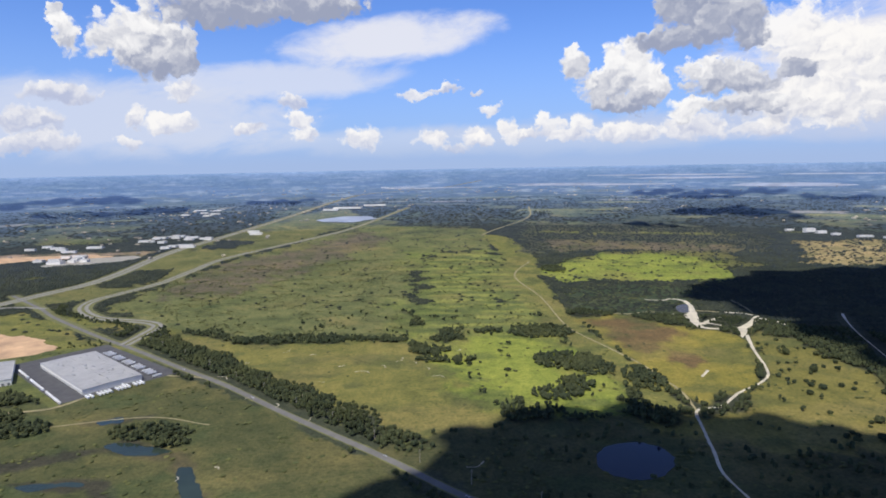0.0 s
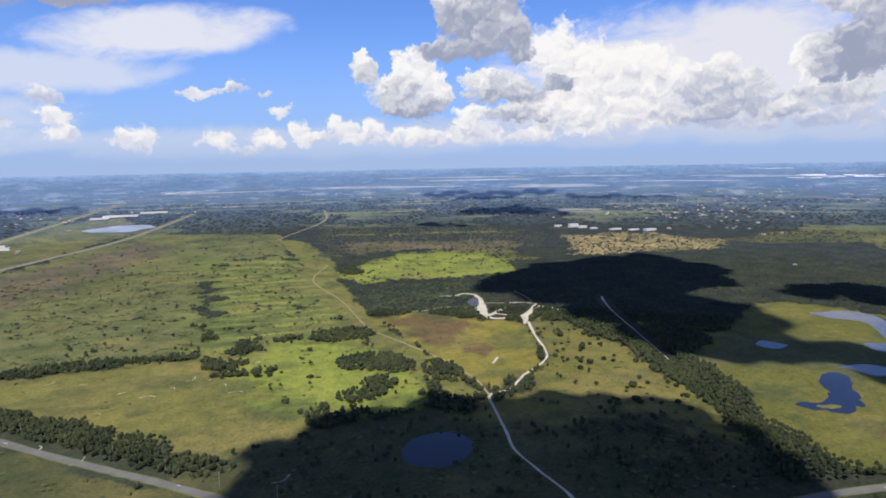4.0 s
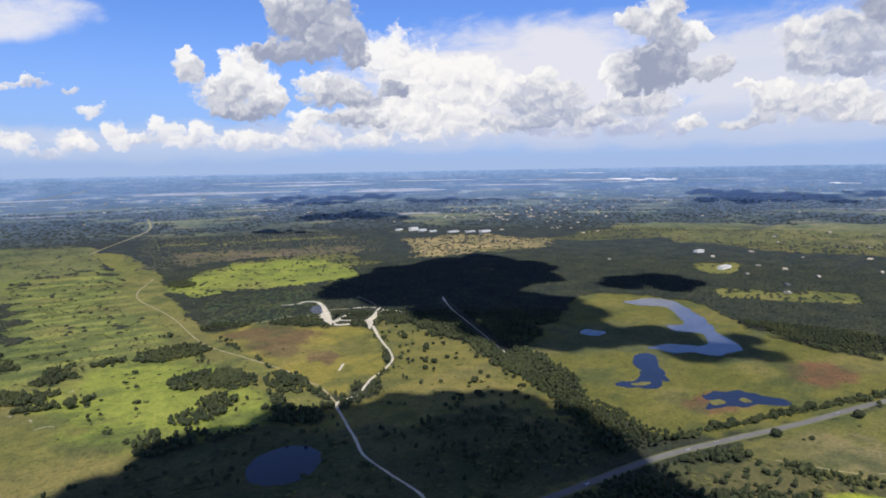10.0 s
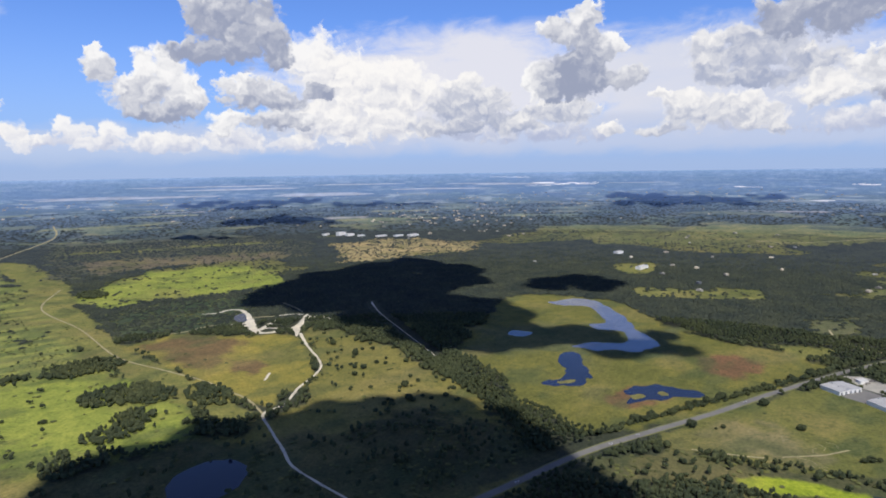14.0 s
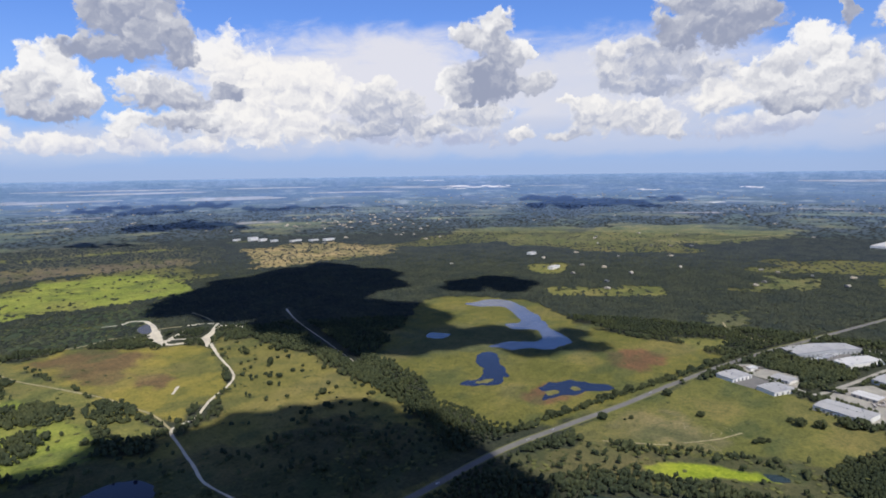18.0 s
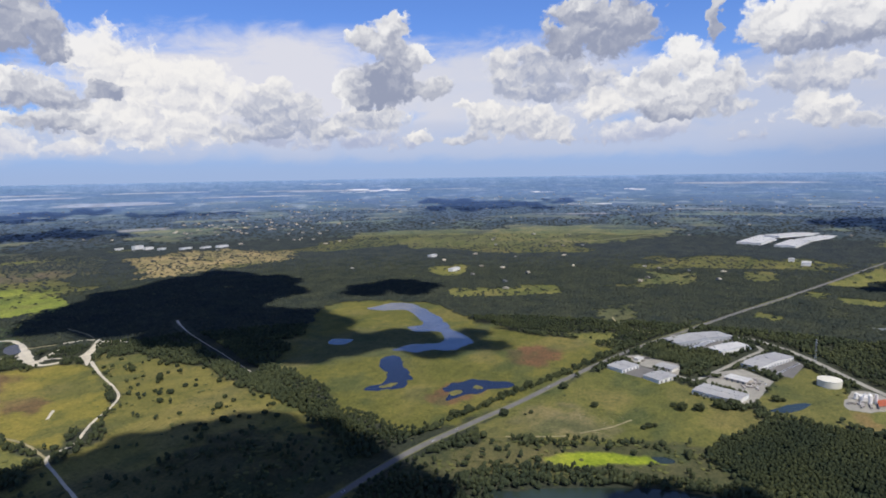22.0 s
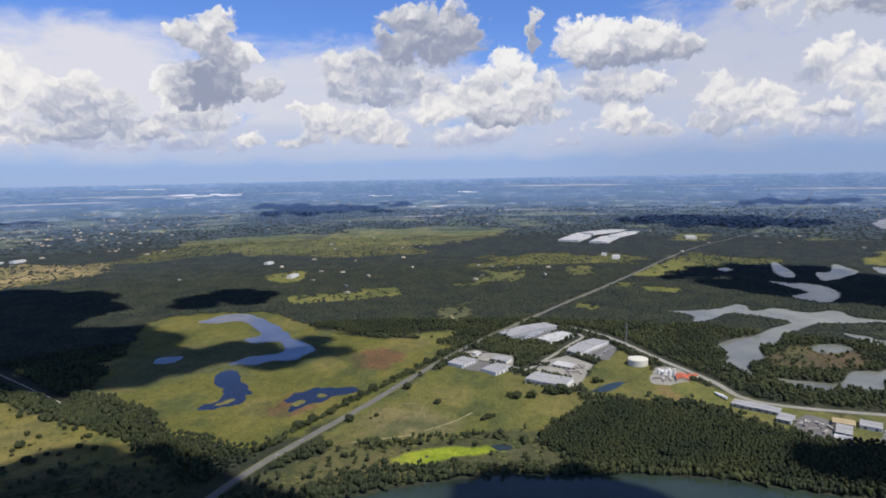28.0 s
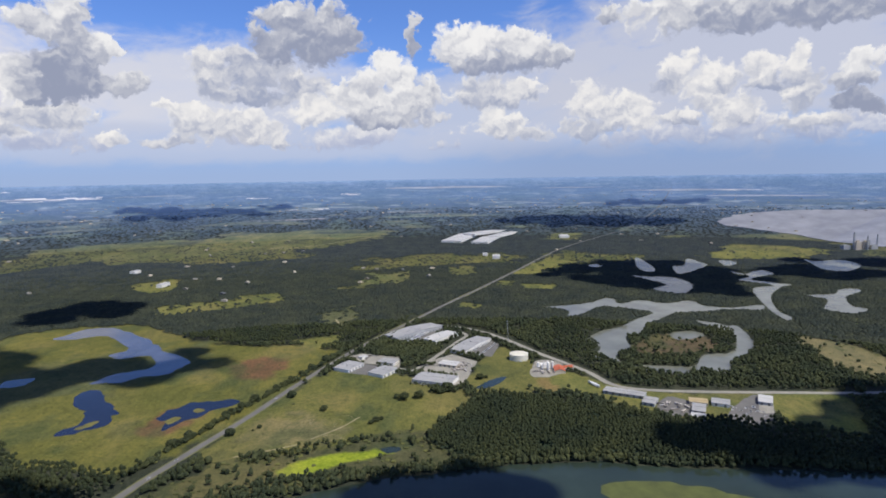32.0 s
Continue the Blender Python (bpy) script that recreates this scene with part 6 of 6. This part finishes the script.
# ---------------------------------------------------------------- trees
def clear_of(px, py, spare=0.0):
    """False where a road, yard, water or building lies."""
    ok = np.ones(len(px), bool)
    for line, half in CLEAR:
        lo, hi = line.min(0) - 30, line.max(0) + 30
        near = np.nonzero((px > lo[0]) & (px < hi[0]) & (py > lo[1]) & (py < hi[1]) & ok)[0]
        if not len(near):
            continue
        x, y = px[near], py[near]
        if half is None:
            ok[near] &= inside(x, y, line) < -2 - spare
        else:
            best = np.full(len(x), 1e18)
            for (ax, ay), (bx, by) in zip(line[:-1], line[1:]):
                ex, ey = bx - ax, by - ay
                t = np.clip(((x - ax) * ex + (y - ay) * ey) / max(1e-9, ex * ex + ey * ey), 0, 1)
                best = np.minimum(best, (x - ax - t * ex) ** 2 + (y - ay - t * ey) ** 2)
            ok[near] &= best > (half + spare) ** 2
    return ok


def scatter(d0, d1, cell, seed):
    """Jittered points over the wedge that can be seen."""
    rs = np.random.RandomState(seed)
    g = np.arange(-d1, d1, cell)
    X, Y = (q.ravel() + rs.uniform(-0.5, 0.5, q.size) * cell for q in np.meshgrid(g, g))
    d, a = np.hypot(X, Y), np.degrees(np.arctan2(X, Y))
    k = (d > d0) & (d < d1) & (a > -43) & (a < 127)
    return X[k], Y[k], rs


TUFT = (np.array([(math.cos(q * 1.2566), math.sin(q * 1.2566), -0.7) for q in range(5)] + [(0.1, 0.05, 1.0)]), np.array([(q, (q + 1) % 5, 5) for q in range(5)]))   # a far crown
DOME = (ICO1[0], ICO1[1][ICO1[0][ICO1[1]][:, :, 2].mean(1) > -0.6])


def crowns(name, x, y, height, radius, mat, label, rs, lobes=2, cone=0.0, base=0.18, mesh=None, ragged=0.28):
    """Many small tree crowns as one mesh; each is a few ragged lobes."""
    v0, f0 = mesh or DOME
    n, m = len(x), len(v0)
    vs = []
    for k in range(lobes):
        r = radius * (1.0 if lobes == 1 else rs.uniform(0.55, 0.85, n))
        a = rs.uniform(0, 6.28, n)
        off = radius * (0.0 if lobes == 1 else 0.42)
        cx, cy = x + off * np.cos(a), y + off * np.sin(a)
        cz = height * (0.5 + base / 2) + (0 if lobes == 1 else 1) * height * rs.uniform(-0.12, 0.16, n)
        jit = rs.uniform(1 - ragged, 1 + ragged, (n, m))
        p = v0[None] * jit[..., None]
        zz = p[..., 2] * (height * (0.5 - base / 2))[:, None]
        narrow = 1 - cone * (p[..., 2] * 0.5 + 0.5)
        vs.append(np.stack([p[..., 0] * narrow * r[:, None] + cx[:, None], p[..., 1] * narrow * r[:, None] + cy[:, None], np.maximum(zz + cz[:, None], 0.05)], -1).reshape(-1, 3))
    v = placed(np.concatenate(vs))
    f = (f0[None] + (np.arange(n * lobes) * m)[:, None, None]).reshape(-1, 3)
    return tagged(new(name, mesh_of(name, v, f, mat)), label, "trees", "", "stuff")


def woods():
    x, y, rs = scatter(520, 1450, 6.6, 1)
    col, t, s = cover(x, y)
    keep = (rs.rand(len(x)) < t * (0.55 + 0.7 * fbm(x / 50, y / 50))) & clear_of(x, y)
    keep &= inside(x, y, REGIONS[PINES][4]) < 0
    x, y = x[keep], y[keep]
    pine = vnoise(x / 160 + 5, y / 160) > 0.72
    for name, k, mat, cone, lob in (("broadleaf_wood", ~pine, OAK, 0.15, 2), ("pine_wood", pine, PINE, 0.3, 1)):
        n = k.sum()
        h = rs.uniform(6.5, 10, n) if lob == 2 else rs.uniform(12, 13.6, n)
        r = rs.uniform(3.0, 5.2, n) if lob == 2 else rs.uniform(2.8, 3.8, n)
        crowns(name, x[k], y[k], h, r, mat, "dense dark green broadleaf wood" if lob == 2 else "dense dark pine plantation in rows", rs, lob, cone, ragged=0.28 if lob == 2 else 0.16, base=0.18 if lob == 2 else 0.5)
    x, y, rs = scatter(690, 1000, 4.6, 9)
    keep = (inside(x, y, REGIONS[PINES][4]) > rs.uniform(-4, 6, len(x))) & (vnoise(x / 25, y / 25) > 0.12) & clear_of(x, y)
    x, y = x[keep], y[keep]
    crowns("pine_wood", x, y, rs.uniform(9.6, 11, len(x)), rs.uniform(2.3, 3.1, len(x)), PINE, "dense dark pine plantation in rows", rs, 1, 0.3, 0.45, ragged=0.14)
    x, y, rs = scatter(1450, 3500, 8.6, 2)
    col, t, s = cover(x, y)
    keep = (rs.rand(len(x)) < t) & clear_of(x, y, 4)
    x, y = x[keep], y[keep]
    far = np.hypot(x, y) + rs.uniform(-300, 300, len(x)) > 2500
    for k, mat in ((~far, MID_LEAVES), (far, HAZED_LEAVES)):
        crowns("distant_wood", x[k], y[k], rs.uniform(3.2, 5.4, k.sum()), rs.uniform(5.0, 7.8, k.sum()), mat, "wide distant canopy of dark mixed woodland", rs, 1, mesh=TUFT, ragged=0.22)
    x, y, rs = scatter(3500, 6600, 26, 4)
    col, t, s = cover(x, y)
    keep = (rs.rand(len(x)) < t * np.clip(1.5 - col[:, 1] * 11, 0.02, 0.45) * np.clip(1.9 - np.hypot(x, y) / 5000, 0.45, 1)) & clear_of(x, y, 10)
    x, y = x[keep], y[keep]
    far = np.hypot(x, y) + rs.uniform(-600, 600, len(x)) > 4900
    for k, mat in ((~far, HAZED_LEAVES), (far, BLUE_HAZE_LEAVES)):
        crowns("distant_wood", x[k], y[k], rs.uniform(3, 7, k.sum()), rs.uniform(8, 17, k.sum()), mat, "belts of woodland on the far plain, tinted for haze", rs, 1, mesh=TUFT)
    x, y, rs = scatter(540, 2300, 9, 3)
    col, t, s = cover(x, y)
    patch = np.clip((fbm(x / 38 + 9, y / 22 + 4, None, 4) - 0.42) * 5, 0, 1.6)
    keep = (rs.rand(len(x)) < s * patch) & clear_of(x, y)
    x, y = x[keep], y[keep]
    crowns("scrub", x, y, rs.uniform(0.7, 2.3, len(x)), rs.uniform(1.6, 4.2, len(x)), SCRUB, "scattered low green scrub and palmetto", rs, 1)


PINES = 31
# leaf colours turn bluer band by band outwards: haze painted in
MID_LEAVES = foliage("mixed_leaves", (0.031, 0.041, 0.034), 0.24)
HAZED_LEAVES = foliage("hazed_leaves", (0.033, 0.045, 0.052), 0.2)
BLUE_HAZE_LEAVES = foliage("blue_haze_leaves", (0.052, 0.078, 0.118), 0.14)
woods()


def belt(name, line, wide, gap, h, r, mat, label, seed):
    """A belt of trees along a line."""
    rs = np.random.RandomState(seed)
    c = spline(line, gap)
    x, y = [], []
    for q in range(max(1, int(wide / gap))):
        off = (rs.rand(len(c)) - 0.5) * wide
        d = np.gradient(c, axis=0)
        d /= np.linalg.norm(d, axis=1)[:, None]
        x.append(c[:, 0] - d[:, 1] * off + rs.uniform(-gap, gap, len(c)) * 0.5)
        y.append(c[:, 1] + d[:, 0] * off + rs.uniform(-gap, gap, len(c)) * 0.5)
    x, y = np.concatenate(x), np.concatenate(y)
    k = clear_of(x, y, -6)
    x, y = x[k], y[k]
    crowns(name, x, y, rs.uniform(h * 0.6, h * 1.25, len(x)), rs.uniform(r * 0.6, r * 1.2, len(x)), mat, label, rs, 2, 0.2, 0.1)


belt("tree_belt", [(-600, 1222), (-425, 1072), (-296, 950), (-191, 848), (-107, 768), (-45, 722)], 46, 8.5, 8, 3.8, OAK, "belt of mixed trees between road and meadow", 5)
belt("tree_belt", [(730, 950), (676, 780), (640, 640), (600, 530), (560, 470)], 38, 6, 9, 4.2, OAK, "belt of dark trees along the canal", 6)
belt("hedge", [(613, 525), (646, 456), (708, 440), (828, 409), (959, 374), (1144, 334), (1275, 304), (1500, 235)], 9, 4.5, 4.5, 2.8, OAK, "low uneven hedge along the road", 18)
belt("tree_belt", [(-430, 1204), (-313, 1222), (-217, 1208), (-84, 1188)], 26, 6, 9, 4.5, OAK, "long dark clump of trees at the meadow's edge", 8)
belt("tree_belt", [(610, 330), (652, 215), (684, 110), (706, 10)], 26, 6, 7, 4, OAK, "belt of trees along the lake shore", 9)
belt("tree_belt", [(712, 10), (728, -100), (722, -200), (728, -340), (722, -480)], 20, 5.5, 9, 4, OAK, "belt of trees along the lake shore", 10)
belt("tree_belt", [(690, 318), (730, 258), (757, 205), (765, 150)], 16, 7, 7, 4.0, OAK, "line of trees round the duckweed flat", 11)
belt("tree_belt", [(-1000, 1560), (-980, 1500), (-900, 1450), (-760, 1370), (-690, 1310)], 26, 7, 8, 4, OAK, "belt of trees between the road and the S bend", 13)
belt("tree_belt", [(-860, 1150), (-700, 1200), (-660, 1180)], 5, 8, 5, 2.6, OAK, "row of small trees by the lot", 14)
belt("tree_belt", [(1170, 250), (1155, 201), (1193, 149)], 60, 5, 8, 3.6, OAK, "dark wood between the sheds", 15)
belt("tree_belt", [(987, 160), (976, 132), (967, 100)], 8, 5, 5, 2.6, OAK, "row of trees behind the shed", 16)
for i, (cx, cy, rx, ry) in enumerate(((-32, 1120, 40, 25), (0, 1062, 55, 14), (200, 1240, 70, 45), (90, 1250, 30, 20), (215, 1045, 60, 50), (250, 1010, 40, 40), (170, 890, 40, 26), (205, 930, 30, 30), (-650, 830, 40, 22), (-590, 790, 45, 26), (-690, 900, 45, 22), (-400, 775, 55, 22), (-360, 745, 25, 14), (320, 950, 30, 60), (1085, 150, 8, 20), (360, 2000, 40, 60))):
    rs = np.random.RandomState(60 + i)
    n = int(rx * ry / 11) + 6
    a, q = rs.uniform(0, 6.28, n), np.sqrt(rs.rand(n))
    crowns("thicket", cx + rx * q * np.cos(a), cy + ry * q * np.sin(a), rs.uniform(4, 10, n), rs.uniform(2.6, 5.2, n), OAK, "dense dark thicket in open grass", rs, 2)


def tree(seed, h, r):
    """A field tree: tapered trunk, limbs and a crown of many leaf clumps."""
    rs = np.random.RandomState(seed)
    ob = new("tree")
    bm = bmesh.new()
    rod(bm, (0, 0, 0), (0, 0, h * 0.45), 0.45, 0.28, 7)
    for k in range(5):
        a = k * 1.26 + rs.uniform(-0.3, 0.3)
        rod(bm, (0, 0, h * (0.25 + 0.04 * k)), (r * 0.6 * math.cos(a), r * 0.6 * math.sin(a), h * (0.5 + 0.05 * k)), 0.2, 0.07, 5)
    part("trunk", bm, BARK, ob)
    n = 110
    u = rs.normal(size=(n, 3))
    u /= np.linalg.norm(u, axis=1)[:, None]
    q = rs.uniform(0.55, 1.0, n) ** 0.6
    c = np.stack([u[:, 0] * r * q, u[:, 1] * r * q, h * 0.56 + u[:, 2] * h * 0.42 * q], 1)
    c[:, 2] = np.maximum(c[:, 2], h * 0.16)
    v0, f0 = ICO1
    s = rs.uniform(0.13, 0.26, n) * r
    v = (v0[None] * rs.uniform(0.6, 1.35, (n, len(v0)))[..., None] * s[:, None, None] + c[:, None]).reshape(-1, 3)
    f = (f0[None] + (np.arange(n) * len(v0))[:, None, None]).reshape(-1, 3)
    part_of("crown", mesh_of("crown", v, f, OAK), ob)
    return ob


KINDS = [tagged(tree(k, h, r), "round dark green oak standing in open pasture", "tree", "field trees") for k, (h, r) in enumerate(((10, 6.5), (12, 7.5), (8, 6), (6, 4)))]
FIELD = [(764, 378, 1.0), (911, 343, 0.9), (860, 275, 0.95), (918, 174, 1.1), (910, 160, 1.15), (920, 138, 1.0), (824, 187, 0.9), (830, 180, 0.8), (947, 115, 1.3), (953, 96, 1.3), (944, 106, 1.2), (957, 82, 1.0), (815, 192, 0.6), (1246, 643, 0.8), (1015, 45, 1.1), (1020, 35, 0.9), (960, 60, 1.0), (20, 1040, 1.0), (40, 1035, 0.8), (60, 1045, 0.7), (105, 1000, 0.7), (-20, 1080, 0.9), (690, 372, 0.7), (780, 352, 0.5), (790, 347, 0.5), (1030, -540, 1.0), (985, -555, 1.3), (990, -530, 1.0)]
rt = random.Random(21)
for k in range(60):   # loose trees on the pasture beside the canal
    while True:
        x, y = rt.uniform(440, 720), rt.uniform(640, 1150)
        if 0.22 * (y - 600) + 470 < x < 690 + 0.02 * (y - 600) and abs(x - 530) + abs(y - 960) > 60:
            break
    FIELD.append((x, y, rt.uniform(0.45, 0.9)))
HEDGE = spline([(613, 520), (646, 441), (708, 430), (828, 400), (959, 366), (1144, 326), (1275, 296)], 8)
for k, (x, y) in enumerate(HEDGE):
    if rt.random() < 0.85:
        FIELD.append((x + rt.uniform(-4, 4), y + 10 + rt.uniform(-5, 5), rt.uniform(0.5, 1.0)))
for k, (x, y, s) in enumerate(FIELD):
    m = spot(x, y, k * 2.4) @ Matrix.Scale(s, 4)
    if k < 4:
        KINDS[k].matrix_world = m
    else:
        o = copy_thing(KINDS[k % 4], m)
        o.scale = (s, s, s * (0.85 + 0.3 * ((k * 37) % 10) / 10))


# ---------------------------------------------------------------- far houses
def houses():
    """Roofs and walls of far houses: pale specks among the trees."""
    rs = np.random.RandomState(12)
    vs, fs, at = [], [], 0
    v0 = np.array([(x, y, z) for z in (0, 1) for x in (-1, 1) for y in (-1, 1)] + [(0, -1, 1.5), (0, 1, 1.5)], float)
    f0 = [(0, 1, 5), (0, 5, 4), (2, 6, 7), (2, 7, 3), (0, 4, 6), (0, 6, 2), (1, 3, 7), (1, 7, 5), (4, 5, 9), (4, 9, 8), (6, 8, 9), (6, 9, 7), (4, 8, 6), (5, 7, 9)]
    groups = [(44, 3600, 350, 14), (41, 4600, 500, 70), (64, 2100, 300, 9), (62, 2900, 400, 10), (76, 2300, 300, 8), (8, 7600, 1500, 60), (-5, 8200, 1500, 50), (25, 7000, 1800, 60), (50, 6500, 1500, 60), (58, 8500, 1500, 60), (70, 7000, 2000, 70), (95, 8000, 2500, 90), (110, 6500, 1200, 50), (-15, 5200, 700, 40), (-28, 4800, 1000, 50), (-25, 3200, 300, 14), (-35, 3500, 400, 12), (-30, 9000, 2500, 60), (100, 4200, 500, 25)]
    for az, d, spread, n in groups:
        for _ in range(n):
            a, dd = radians(az) + rs.normal() * spread / d * 0.7, d + rs.normal() * spread * 0.8
            if dd < 1700:
                continue
            L, W, h = rs.uniform(3.5, 7) * (1 + dd / 6000), rs.uniform(2.5, 4.5) * (1 + dd / 6000), rs.uniform(3, 5)
            t = rs.uniform(0, 3.1)
            p = v0 * (L, W, h)
            vs.append(placed(np.stack([p[:, 0] * math.cos(t) - p[:, 1] * math.sin(t) + dd * math.sin(a), p[:, 0] * math.sin(t) + p[:, 1] * math.cos(t) + dd * math.cos(a), p[:, 2] + 4], 1)))
            fs.append(np.array(f0) + at)
            at += 10
    tagged(new("far_houses", mesh_of("far_houses", np.concatenate(vs), np.concatenate(fs), FAR_PAINT)), "pale far houses scattered among woods", "houses", "", "stuff")


FAR_PAINT = foliage("far_paint", (0.34, 0.34, 0.35), 0.5)
houses()
